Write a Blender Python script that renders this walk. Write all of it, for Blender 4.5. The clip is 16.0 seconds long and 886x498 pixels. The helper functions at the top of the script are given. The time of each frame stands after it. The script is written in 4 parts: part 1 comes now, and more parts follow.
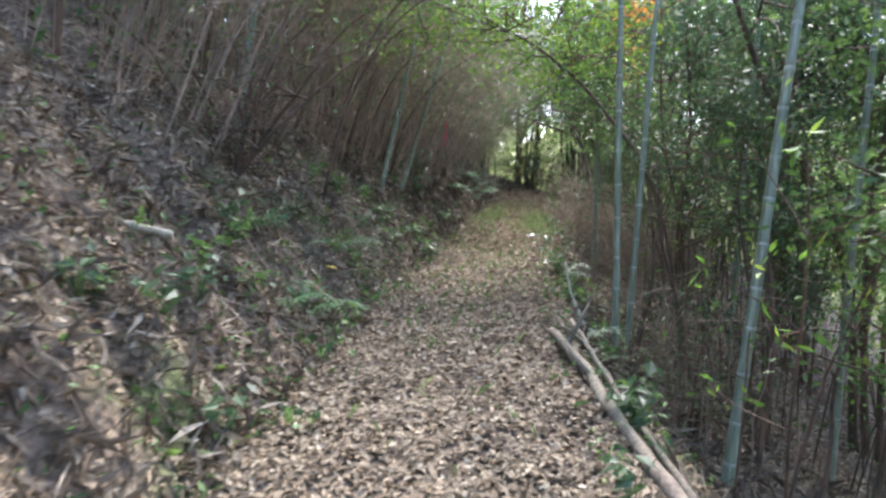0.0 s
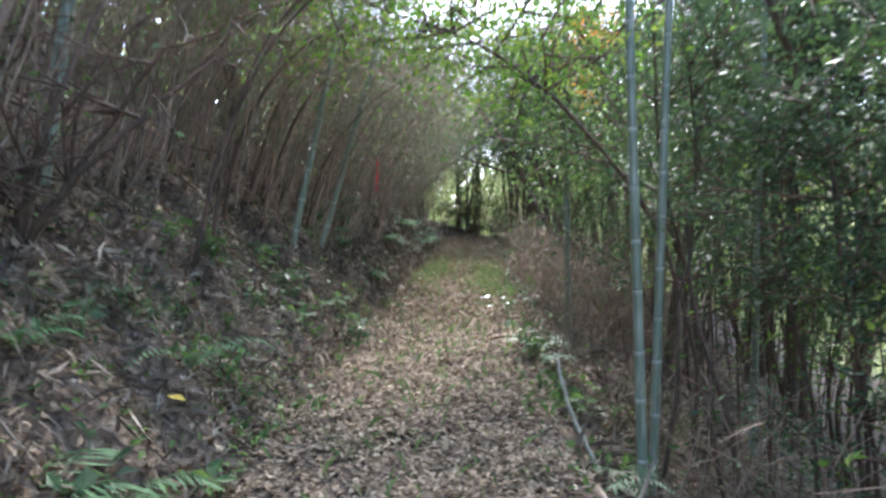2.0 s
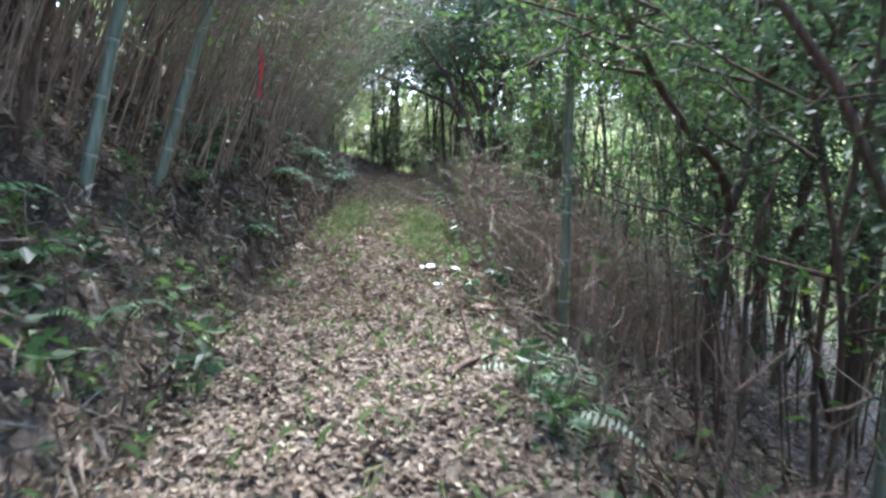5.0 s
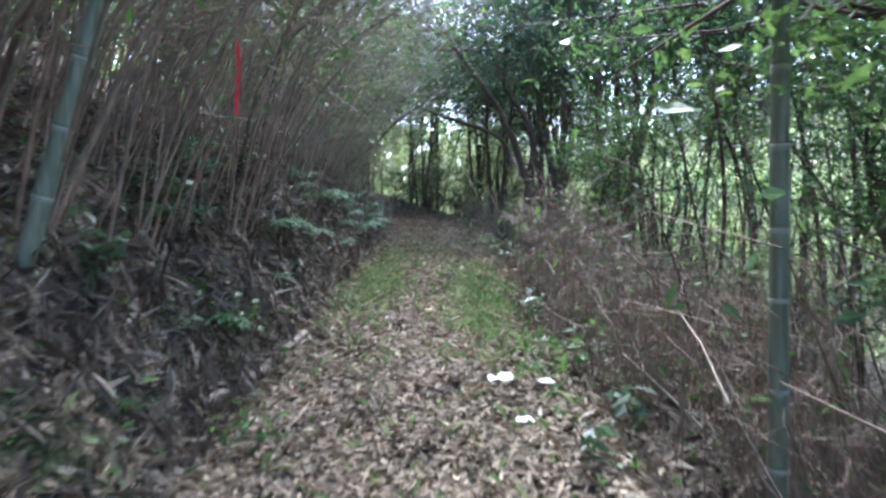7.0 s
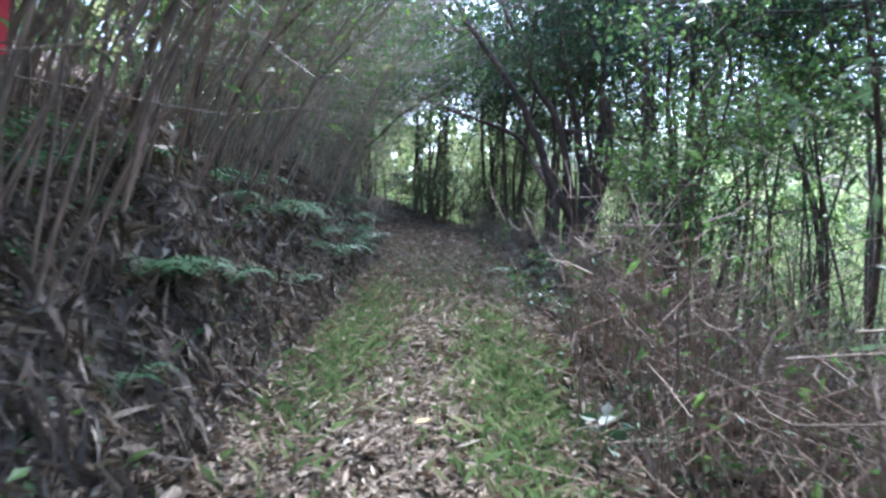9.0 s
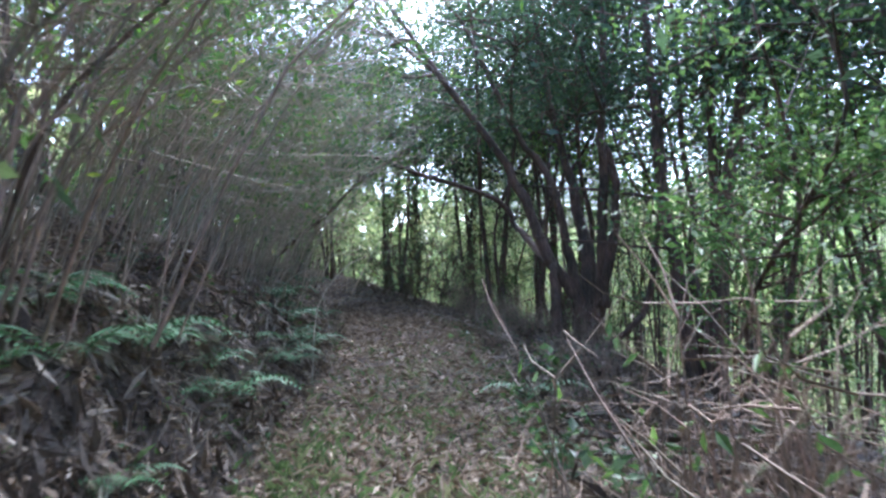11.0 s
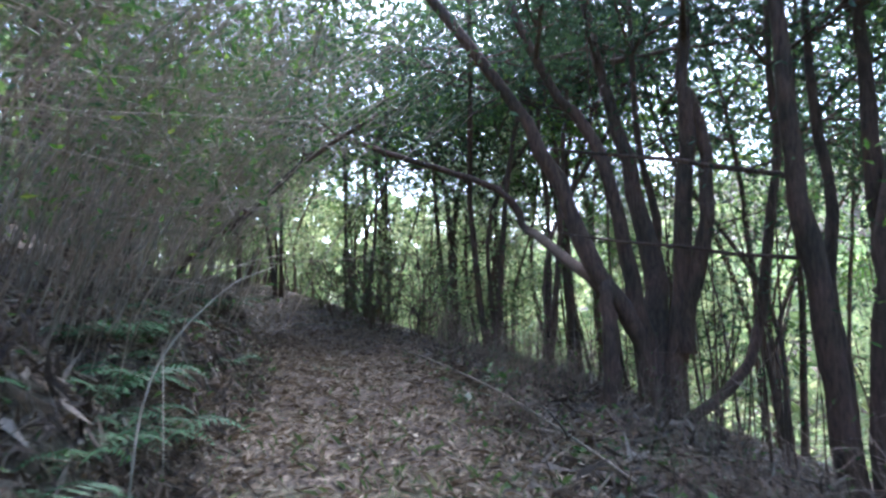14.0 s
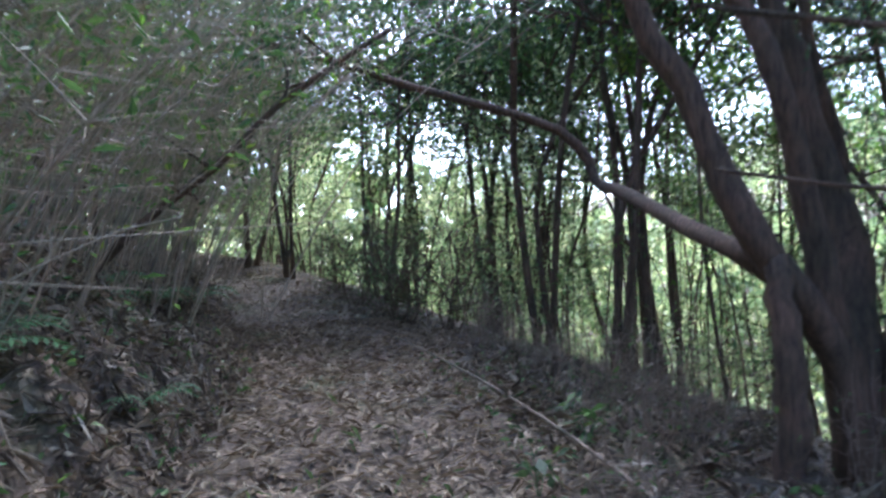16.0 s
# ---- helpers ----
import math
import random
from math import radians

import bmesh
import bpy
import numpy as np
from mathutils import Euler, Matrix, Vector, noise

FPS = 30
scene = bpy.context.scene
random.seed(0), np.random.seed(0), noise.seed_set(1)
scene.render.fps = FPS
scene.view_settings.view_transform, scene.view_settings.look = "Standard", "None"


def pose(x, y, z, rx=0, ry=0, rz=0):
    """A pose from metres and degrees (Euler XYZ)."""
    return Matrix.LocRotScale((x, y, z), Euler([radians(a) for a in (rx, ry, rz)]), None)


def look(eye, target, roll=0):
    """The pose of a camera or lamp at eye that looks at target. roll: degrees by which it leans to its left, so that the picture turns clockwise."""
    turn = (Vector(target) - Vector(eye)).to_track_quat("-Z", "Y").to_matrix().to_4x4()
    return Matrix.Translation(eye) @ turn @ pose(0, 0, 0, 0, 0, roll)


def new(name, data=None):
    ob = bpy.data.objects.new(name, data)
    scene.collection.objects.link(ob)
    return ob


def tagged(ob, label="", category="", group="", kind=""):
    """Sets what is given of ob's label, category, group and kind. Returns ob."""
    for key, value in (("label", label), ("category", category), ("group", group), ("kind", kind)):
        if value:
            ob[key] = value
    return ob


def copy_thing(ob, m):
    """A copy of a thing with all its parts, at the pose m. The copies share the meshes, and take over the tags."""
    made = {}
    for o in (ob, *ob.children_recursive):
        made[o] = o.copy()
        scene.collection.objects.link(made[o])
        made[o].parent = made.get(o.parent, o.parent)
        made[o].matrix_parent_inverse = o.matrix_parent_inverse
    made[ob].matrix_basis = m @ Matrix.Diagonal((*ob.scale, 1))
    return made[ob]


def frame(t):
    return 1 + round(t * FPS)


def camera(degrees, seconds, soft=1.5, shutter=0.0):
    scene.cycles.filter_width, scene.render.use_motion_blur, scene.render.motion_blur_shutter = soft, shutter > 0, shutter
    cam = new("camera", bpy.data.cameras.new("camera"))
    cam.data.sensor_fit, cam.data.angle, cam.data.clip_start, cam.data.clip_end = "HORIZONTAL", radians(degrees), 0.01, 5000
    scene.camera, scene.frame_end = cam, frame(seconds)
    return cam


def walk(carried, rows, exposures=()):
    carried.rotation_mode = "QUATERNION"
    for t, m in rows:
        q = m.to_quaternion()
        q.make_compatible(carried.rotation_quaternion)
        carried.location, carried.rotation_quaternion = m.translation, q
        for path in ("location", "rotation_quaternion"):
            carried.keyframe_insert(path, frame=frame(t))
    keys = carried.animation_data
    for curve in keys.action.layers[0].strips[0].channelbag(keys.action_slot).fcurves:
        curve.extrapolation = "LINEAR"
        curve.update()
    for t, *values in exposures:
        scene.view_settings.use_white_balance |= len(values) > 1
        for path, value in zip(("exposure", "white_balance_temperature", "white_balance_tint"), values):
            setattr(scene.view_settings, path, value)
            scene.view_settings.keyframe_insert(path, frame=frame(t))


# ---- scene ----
cam = camera(68.8, 16.0, soft=2.6, shutter=0.5)
METRES, EYE, TILT, LEAN, TURN = 20.0, 1.4, -4.0, -1.5, 0.0
ROWS = [
    (0.0, 0.0, 0.0, 0.0, 0.0, 0.0, -0.0),
    (0.5, 0.0041, 0.031, 0.003, -0.37, -0.2, 0.92),
    (1.0, 0.004, 0.0638, 0.0105, 0.28, 3.62, -1.94),
    (1.5, 0.0019, 0.0926, 0.0174, -5.65, 6.56, 2.3),
    (2.0, 0.0049, 0.1227, 0.0184, -5.28, 3.81, 2.1),
    (2.5, 0.0031, 0.1521, 0.0196, -5.15, 1.1, 0.94),
    (3.0, 0.0058, 0.1818, 0.0221, -10.07, -1.31, 2.74),
    (5.5, 0.0186, 0.3289, 0.0395, -13.22, -2.14, 1.24),
    (6.0, 0.0215, 0.3606, 0.0442, -8.12, -1.52, 0.56),
    (6.5, 0.0269, 0.3937, 0.0465, -8.27, 0.3, 1.59),
    (7.0, 0.0336, 0.4277, 0.0501, -9.72, 1.38, 2.32),
    (7.5, 0.0394, 0.4604, 0.0563, -8.9, 3.67, 0.91),
    (8.0, 0.0438, 0.4913, 0.0633, -11.6, 3.36, 2.57),
    (8.5, 0.051, 0.5218, 0.0685, -10.49, 3.16, 2.65),
    (9.0, 0.0549, 0.5528, 0.0711, -9.24, 1.56, 0.5),
    (9.5, 0.0604, 0.5835, 0.0757, -11.81, 0.9, 3.14),
    (10.0, 0.0679, 0.6162, 0.0829, -10.97, 4.83, 3.58),
    (12.5, 0.0948, 0.7596, 0.1067, -11.8, 8.33, 3.92),
    (13.0, 0.0996, 0.7918, 0.1116, -13.29, 8.09, 4.02),
    (13.5, 0.1061, 0.8241, 0.1134, -14.64, 8.02, 4.97),
    (14.0, 0.1111, 0.8571, 0.1155, -13.63, 8.73, 3.82),
    (14.5, 0.1192, 0.8874, 0.1191, -17.2, 7.86, 5.53),
    (15.0, 0.128, 0.9159, 0.1258, -12.8, 8.52, 3.48),
    (15.5, 0.1321, 0.9476, 0.1285, -12.26, 8.61, 2.56),
    (16.0, 0.1368, 0.9769, 0.1299, -10.68, 6.76, 4.36),
]
EXPOSURE = 2.98
walk(cam, [(t, pose(0, 0, EYE, TILT, LEAN, TURN) @ pose(METRES * x, METRES * y, METRES * z, 90 + pitch, roll, yaw)) for t, x, y, z, yaw, pitch, roll in ROWS],
     [(0.0, EXPOSURE, 5950, 12), (5.0, EXPOSURE + 0.06, 5350, 12), (9.0, EXPOSURE + 0.06, 5000, 13), (12.0, EXPOSURE + 0.1, 5150, 15), (16.0, EXPOSURE + 0.18, 5150, 15)])

# ---- light ----
SUN_UP, SUN_ROUND = 52.0, 18.0
world = bpy.data.worlds.new("sky")
scene.world = world
world.use_nodes = True
sky = world.node_tree.nodes.new("ShaderNodeTexSky")
sky.sky_type, sky.sun_disc = "NISHITA", False
sky.sun_elevation, sky.sun_rotation = radians(SUN_UP), radians(SUN_ROUND)
sky.air_density, sky.dust_density = 1.0, 3.0
back = world.node_tree.nodes["Background"]
world.node_tree.links.new(sky.outputs[0], back.inputs[0])
back.inputs[1].default_value = 0.15
lamp = bpy.data.lights.new("sun", "SUN")
lamp.energy, lamp.angle, lamp.color = 1.9, radians(18), (1.0, 0.95, 0.86)
sun = new("sun", lamp)
sun.matrix_world = look((0, 0, 0), (-math.sin(radians(SUN_ROUND)) * math.cos(radians(SUN_UP)), -math.cos(radians(SUN_ROUND)) * math.cos(radians(SUN_UP)), -math.sin(radians(SUN_UP))))


# ---- materials ----
def shader(name):
    m = bpy.data.materials.new(name)
    m.use_nodes = True
    nt = m.node_tree
    return m, nt, nt.nodes["Principled BSDF"], nt.nodes["Material Output"]


def node(nt, kind, **values):
    n = nt.nodes.new(kind)
    for key, value in values.items():
        n.inputs[key].default_value = value
    return n


def ramp(nt, source, stops):
    r = nt.nodes.new("ShaderNodeValToRGB")
    els = r.color_ramp.elements
    while len(els) < len(stops):
        els.new(0.5)
    for e, (p, c) in zip(els, stops):
        e.position, e.color = p, (*c, 1)
    nt.links.new(source, r.inputs[0])
    return r.outputs[0]


def times(nt, a, b, amount=1.0):
    """Two colours multiplied."""
    m = nt.nodes.new("ShaderNodeMix")
    m.data_type, m.blend_type = "RGBA", "MULTIPLY"
    m.inputs[0].default_value = amount
    nt.links.new(a, m.inputs[6])
    nt.links.new(b, m.inputs[7])
    return m.outputs[2]


def leaf_material(name, stops, through_light=0.4, rough=0.5, gloss=0.4):
    """Thin leaves: each leaf has its own tone, a blotchy blade, and lets light through."""
    m, nt, bsdf, out = shader(name)
    geo = nt.nodes.new("ShaderNodeNewGeometry")
    tone = ramp(nt, geo.outputs["Random Per Island"], stops)
    co = nt.nodes.new("ShaderNodeTexCoord")
    spots = node(nt, "ShaderNodeTexNoise", Scale=40.0, Detail=3.0)
    nt.links.new(co.outputs["Object"], spots.inputs["Vector"])
    col = times(nt, tone, ramp(nt, spots.outputs[0], [(0.3, (0.6, 0.6, 0.55)), (0.65, (1.1, 1.1, 1.05))]))
    nt.links.new(col, bsdf.inputs["Base Color"])
    bsdf.inputs["Roughness"].default_value = rough
    bsdf.inputs["Specular IOR Level"].default_value = gloss
    tr = nt.nodes.new("ShaderNodeBsdfTranslucent")
    nt.links.new(col, tr.inputs[0])
    mix = nt.nodes.new("ShaderNodeMixShader")
    mix.inputs[0].default_value = through_light
    nt.links.new(bsdf.outputs[0], mix.inputs[1])
    nt.links.new(tr.outputs[0], mix.inputs[2])
    nt.links.new(mix.outputs[0], out.inputs[0])
    return m


def bark_material(name, dark, light, scale=14.0, stretch=0.18, rough=0.9, bump=0.5):
    m, nt, bsdf, _ = shader(name)
    co = nt.nodes.new("ShaderNodeTexCoord")
    mp = node(nt, "ShaderNodeMapping", Scale=(1, 1, stretch))
    nt.links.new(co.outputs["Object"], mp.inputs["Vector"])
    grain = node(nt, "ShaderNodeTexNoise", Scale=scale * 3, Detail=6.0, Roughness=0.65)
    nt.links.new(mp.outputs[0], grain.inputs["Vector"])
    blot = node(nt, "ShaderNodeTexNoise", Scale=2.3, Detail=3.0)
    nt.links.new(co.outputs["Object"], blot.inputs["Vector"])
    a = ramp(nt, grain.outputs[0], [(0.3, dark), (0.7, light)])
    b = ramp(nt, blot.outputs[0], [(0.35, (0.6, 0.66, 0.54)), (0.65, (1.25, 1.12, 1.0))])
    nt.links.new(times(nt, a, b), bsdf.inputs["Base Color"])
    bsdf.inputs["Roughness"].default_value = rough
    bp = node(nt, "ShaderNodeBump", Strength=bump, Distance=0.025)
    nt.links.new(grain.outputs[0], bp.inputs["Height"])
    nt.links.new(bp.outputs[0], bsdf.inputs["Normal"])
    return m


def ground_material():
    """Forest floor: rotting leaves over dark soil, with moss in places."""
    m, nt, bsdf, _ = shader("forest_floor")
    co = nt.nodes.new("ShaderNodeTexCoord")
    warp = node(nt, "ShaderNodeTexNoise", Scale=9.0, Detail=2.0)
    nt.links.new(co.outputs["Object"], warp.inputs["Vector"])
    add = nt.nodes.new("ShaderNodeVectorMath")
    add.operation = "MULTIPLY_ADD"
    nt.links.new(warp.outputs[1], add.inputs[0])
    add.inputs[1].default_value = (0.12, 0.12, 0.12)
    nt.links.new(co.outputs["Object"], add.inputs[2])
    cells = node(nt, "ShaderNodeTexVoronoi", Scale=24.0)
    nt.links.new(add.outputs[0], cells.inputs["Vector"])
    litter = ramp(nt, cells.outputs["Color"], [(0.1, (0.085, 0.06, 0.041)), (0.45, (0.16, 0.116, 0.078)), (0.8, (0.25, 0.19, 0.134)), (1.0, (0.33, 0.27, 0.2))])
    edge = ramp(nt, cells.outputs["Distance"], [(0.1, (1, 1, 1)), (0.75, (0.5, 0.48, 0.45))])
    big = node(nt, "ShaderNodeTexNoise", Scale=1.3, Detail=5.0, Roughness=0.6)
    nt.links.new(co.outputs["Object"], big.inputs["Vector"])
    moss = node(nt, "ShaderNodeTexNoise", Scale=0.9, Detail=4.0)
    nt.links.new(co.outputs["Object"], moss.inputs["Vector"])
    green = ramp(nt, moss.outputs[0], [(0.56, (1, 1, 1)), (0.68, (0.55, 0.85, 0.4))])
    patches = ramp(nt, big.outputs[0], [(0.3, (0.45, 0.42, 0.4)), (0.6, (1.0, 1.0, 1.0))])
    col = times(nt, times(nt, times(nt, litter, edge), patches), green)
    nt.links.new(col, bsdf.inputs["Base Color"])
    bsdf.inputs["Roughness"].default_value = 0.95
    bp = node(nt, "ShaderNodeBump", Strength=0.8, Distance=0.02)
    nt.links.new(cells.outputs["Distance"], bp.inputs["Height"])
    nt.links.new(bp.outputs[0], bsdf.inputs["Normal"])
    return m


def bamboo_material():
    m, nt, bsdf, _ = shader("bamboo_culm")
    co = nt.nodes.new("ShaderNodeTexCoord")
    mp = node(nt, "ShaderNodeMapping", Scale=(9, 9, 0.8))
    nt.links.new(co.outputs["Object"], mp.inputs["Vector"])
    n = node(nt, "ShaderNodeTexNoise", Scale=4.0, Detail=5.0)
    nt.links.new(mp.outputs[0], n.inputs["Vector"])
    col = ramp(nt, n.outputs[0], [(0.3, (0.1, 0.125, 0.082)), (0.55, (0.17, 0.198, 0.138)), (0.75, (0.29, 0.305, 0.24))])
    nt.links.new(col, bsdf.inputs["Base Color"])
    bsdf.inputs["Roughness"].default_value = 0.42
    return m


def plain_material(name, dark, light, rough=0.6, scale=18.0):
    m, nt, bsdf, _ = shader(name)
    co = nt.nodes.new("ShaderNodeTexCoord")
    n = node(nt, "ShaderNodeTexNoise", Scale=scale, Detail=4.0)
    nt.links.new(co.outputs["Object"], n.inputs["Vector"])
    nt.links.new(ramp(nt, n.outputs[0], [(0.35, dark), (0.65, light)]), bsdf.inputs["Base Color"])
    bsdf.inputs["Roughness"].default_value = rough
    return m


FLOOR = ground_material()
BARK = bark_material("bark_dark", (0.034, 0.022, 0.016), (0.15, 0.1, 0.072))
BARK_PALE = bark_material("bark_grey", (0.07, 0.06, 0.05), (0.24, 0.2, 0.165))
# Cane in darker brown, for the bank thickets up to about y 17.
CANE_DARK = bark_material("rotted_cane", (0.1, 0.075, 0.057), (0.31, 0.235, 0.183), 8.0, 0.4, 0.8, 0.1)
CANE = bark_material("dry_cane", (0.15, 0.12, 0.095), (0.40, 0.33, 0.265), 8.0, 0.4, 0.8, 0.1)
CANE_RED = bark_material("red_brown_cane", (0.115, 0.082, 0.063), (0.31, 0.228, 0.178), 8.0, 0.4, 0.8, 0.1)
DEADWOOD = bark_material("dead_wood", (0.08, 0.066, 0.053), (0.24, 0.2, 0.165), 10.0, 0.3)
PALE_WOOD = bark_material("bleached_wood", (0.24, 0.21, 0.175), (0.5, 0.45, 0.39), 10.0, 0.3, 0.8, 0.15)
BAMBOO = bamboo_material()
NODE_RING = plain_material("bamboo_node", (0.22, 0.24, 0.19), (0.36, 0.38, 0.31))
LEAF_DARK = leaf_material("evergreen_leaf", [(0.0, (0.035, 0.06, 0.03)), (0.5, (0.055, 0.095, 0.045)), (1.0, (0.09, 0.145, 0.06))], 0.42, 0.5, 0.38)
LEAF_MID = leaf_material("broad_leaf", [(0.0, (0.05, 0.10, 0.028)), (0.5, (0.085, 0.155, 0.045)), (1.0, (0.15, 0.235, 0.06))], 0.45, 0.5, 0.38)
LEAF_BRIGHT = leaf_material("fresh_leaf", [(0.0, (0.08, 0.16, 0.025)), (0.6, (0.14, 0.26, 0.04)), (1.0, (0.27, 0.33, 0.06))], 0.55)
# Sunlight behind the wood is put into this leaf's pale colour.
LEAF_FAR_SUNLIT = leaf_material("far_leaf", [(0.0, (0.13, 0.18, 0.08)), (0.5, (0.27, 0.345, 0.15)), (0.85, (0.44, 0.48, 0.22)), (1.0, (0.58, 0.58, 0.3))], 0.6)
LEAF_ORANGE = leaf_material("autumn_leaf", [(0.0, (0.45, 0.16, 0.03)), (1.0, (0.6, 0.3, 0.05))], 0.55)
LEAF_BAMBOO = leaf_material("bamboo_grass_leaf", [(0.0, (0.06, 0.10, 0.035)), (0.6, (0.11, 0.17, 0.06)), (1.0, (0.22, 0.22, 0.11))], 0.4)
FERN = leaf_material("fern_leaf", [(0.0, (0.04, 0.11, 0.04)), (1.0, (0.09, 0.20, 0.07))], 0.35)
GRASS = leaf_material("grass_blade", [(0.0, (0.08, 0.13, 0.045)), (0.6, (0.15, 0.215, 0.08)), (1.0, (0.3, 0.3, 0.16))], 0.4)
LITTER = leaf_material("fallen_leaf", [(0.0, (0.11, 0.078, 0.052)), (0.4, (0.195, 0.143, 0.096)), (0.8, (0.29, 0.222, 0.155)), (1.0, (0.42, 0.35, 0.265))], 0.15, 0.7, 0.25)
# Fallen leaves in darker tones, for the straw and the upper hillside.
LITTER_DARK = leaf_material("rotted_leaf", [(0.0, (0.06, 0.043, 0.032)), (0.5, (0.135, 0.102, 0.074)), (0.85, (0.23, 0.18, 0.135)), (1.0, (0.38, 0.32, 0.25))], 0.1, 0.7, 0.3)
YELLOW = leaf_material("yellow_leaf", [(0.0, (0.62, 0.45, 0.07)), (1.0, (0.66, 0.5, 0.1))], 0.2)
PAPER = plain_material("white_paper", (0.66, 0.68, 0.68), (0.82, 0.84, 0.84), 0.8)
TAPE = plain_material("red_tape", (0.55, 0.02, 0.03), (0.70, 0.04, 0.05), 0.4)


# ---- mesh tools ----
def mesh_of(name, V, F, material, smooth=True):
    V, F = np.asarray(V, float).reshape(-1, 3), np.asarray(F, np.int32).reshape(-1, 3)
    me = bpy.data.meshes.new(name)
    me.vertices.add(len(V))
    me.vertices.foreach_set("co", V.ravel())
    me.loops.add(F.size)
    me.loops.foreach_set("vertex_index", F.ravel())
    me.polygons.add(len(F))
    me.polygons.foreach_set("loop_start", np.arange(0, F.size, 3, dtype=np.int32))
    me.polygons.foreach_set("use_smooth", np.full(len(F), smooth))
    me.update(calc_edges=True)
    me.validate()
    me.materials.append(material)
    return me


class Geo:
    """Triangles collected for one mesh."""

    def __init__(self):
        self.V, self.F, self.n = [], [], 0

    def add(self, V, F):
        self.V.append(V)
        self.F.append(F + self.n)
        self.n += len(V)

    def tube(self, pts, radii, sides=6):
        """A tapering stem along a line; thin twigs have no end faces."""
        pts = np.asarray(pts, float)
        m = len(pts)
        radii = np.broadcast_to(np.asarray(radii, float), (m,))
        tan = np.gradient(pts, axis=0)
        tan /= np.linalg.norm(tan, axis=1, keepdims=True) + 1e-9
        ref = np.array([1.0, 0.13, 0.07]) if abs(tan[0][0]) < 0.8 else np.array([0.1, 1.0, 0.1])
        u = np.cross(tan, ref)
        u /= np.linalg.norm(u, axis=1, keepdims=True) + 1e-9
        v = np.cross(tan, u)
        a = np.linspace(0, 2 * np.pi, sides, endpoint=False)
        ring = pts[:, None] + radii[:, None, None] * (np.cos(a)[None, :, None] * u[:, None] + np.sin(a)[None, :, None] * v[:, None])
        V = np.vstack([ring.reshape(-1, 3)] + ([pts[:1], pts[-1:]] if sides > 4 else []))
        i = np.arange(sides)
        k = (i + 1) % sides
        F = []
        for r in range(m - 1):
            a0, b0 = r * sides, (r + 1) * sides
            F.append(np.stack([a0 + i, a0 + k, b0 + k], 1))
            F.append(np.stack([a0 + i, b0 + k, b0 + i], 1))
        if sides > 4:
            F.append(np.stack([k, i, np.full(sides, m * sides)], 1))
            F.append(np.stack([(m - 1) * sides + i, (m - 1) * sides + k, np.full(sides, m * sides + 1)], 1))
        self.add(V, np.vstack(F))

    def leaves(self, P, size, rng, up=0.6, narrow=0.45, along=None, spread=1.0):
        """Folded blades of four corners round the points P."""
        P = np.asarray(P, float)
        n = len(P)
        L = (size * rng.uniform(0.65, 1.3, n))[:, None]
        N = rng.normal(size=(n, 3)) + np.array([0, 0, up * 2])
        N /= np.linalg.norm(N, axis=1, keepdims=True)
        D = rng.normal(size=(n, 3)) * spread + (0 if along is None else np.asarray(along))
        D -= (D * N).sum(1, keepdims=True) * N
        D /= np.linalg.norm(D, axis=1, keepdims=True) + 1e-9
        S = np.cross(N, D)
        fold = rng.uniform(-0.02, 0.14, (n, 1)) * L
        W = L * narrow * rng.uniform(0.8, 1.2, (n, 1)) / 2
        base, tip = P - D * L / 2, P + D * L / 2 - N * fold * 0.6
        mid = P - D * L * 0.06
        V = np.stack([base, mid + S * W + N * fold, tip, mid - S * W + N * fold], 1).reshape(-1, 3)
        o = np.arange(n)[:, None] * 4
        self.add(V, np.vstack([o + [0, 1, 2], o + [0, 2, 3]]))

    def mesh(self, name, material, smooth=True):
        return mesh_of(name, np.vstack(self.V), np.vstack(self.F), material, smooth)


def part(name, geo, material, parent, label="", smooth=True, kind=""):
    ob = new(name, geo.mesh(name, material, smooth))
    ob.parent = parent
    return tagged(ob, label, kind=kind)


def empty(name, m=None):
    ob = new(name)
    if m is not None:
        ob.matrix_basis = m
    return ob


def curve(points, n=12):
    """A smooth line through control points (Catmull-Rom)."""
    p = np.asarray(points, float)
    p = np.vstack([2 * p[0] - p[1], p, 2 * p[-1] - p[-2]])
    out = []
    for s in np.linspace(0, len(p) - 3 - 1e-6, n):
        i, f = int(s), s - int(s)
        a, b, c, d = p[i:i + 4]
        out.append(0.5 * (2 * b + (c - a) * f + (2 * a - 5 * b + 4 * c - d) * f * f + (3 * b - a - 3 * c + d) * f ** 3))
    return np.array(out)


def wobble(pts, amount, rng):
    """The same line, knobbly like wood."""
    w = rng.normal(size=pts.shape) * amount
    w[0] = 0
    return pts + w


# ---- ground ----
KY = [-14, 0, 5, 10, 12.6, 16, 20, 23.4, 27, 30, 34, 38, 70]
KZ = [-0.8, -0.06, 0.22, 0.54, 0.75, 1.08, 1.43, 1.68, 1.88, 2.1, 2.85, 3.5, 7]
KX = [-0.6, -0.1, 0.05, 0.72, 1.15, 1.75, 2.45, 2.95, 3.05, 2.5, 1.0, -0.8, -16]


def soft(y, ks):
    """A knotted line, rounded."""
    y = np.asarray(y, float)
    return sum(w * np.interp(y + s, KY, ks) for s, w in ((-1.2, 0.25), (0, 0.5), (1.2, 0.25)))


def step(a, b, v):
    f = np.clip((np.asarray(v, float) - a) / (b - a), 0, 1)
    return f * f * (3 - 2 * f)


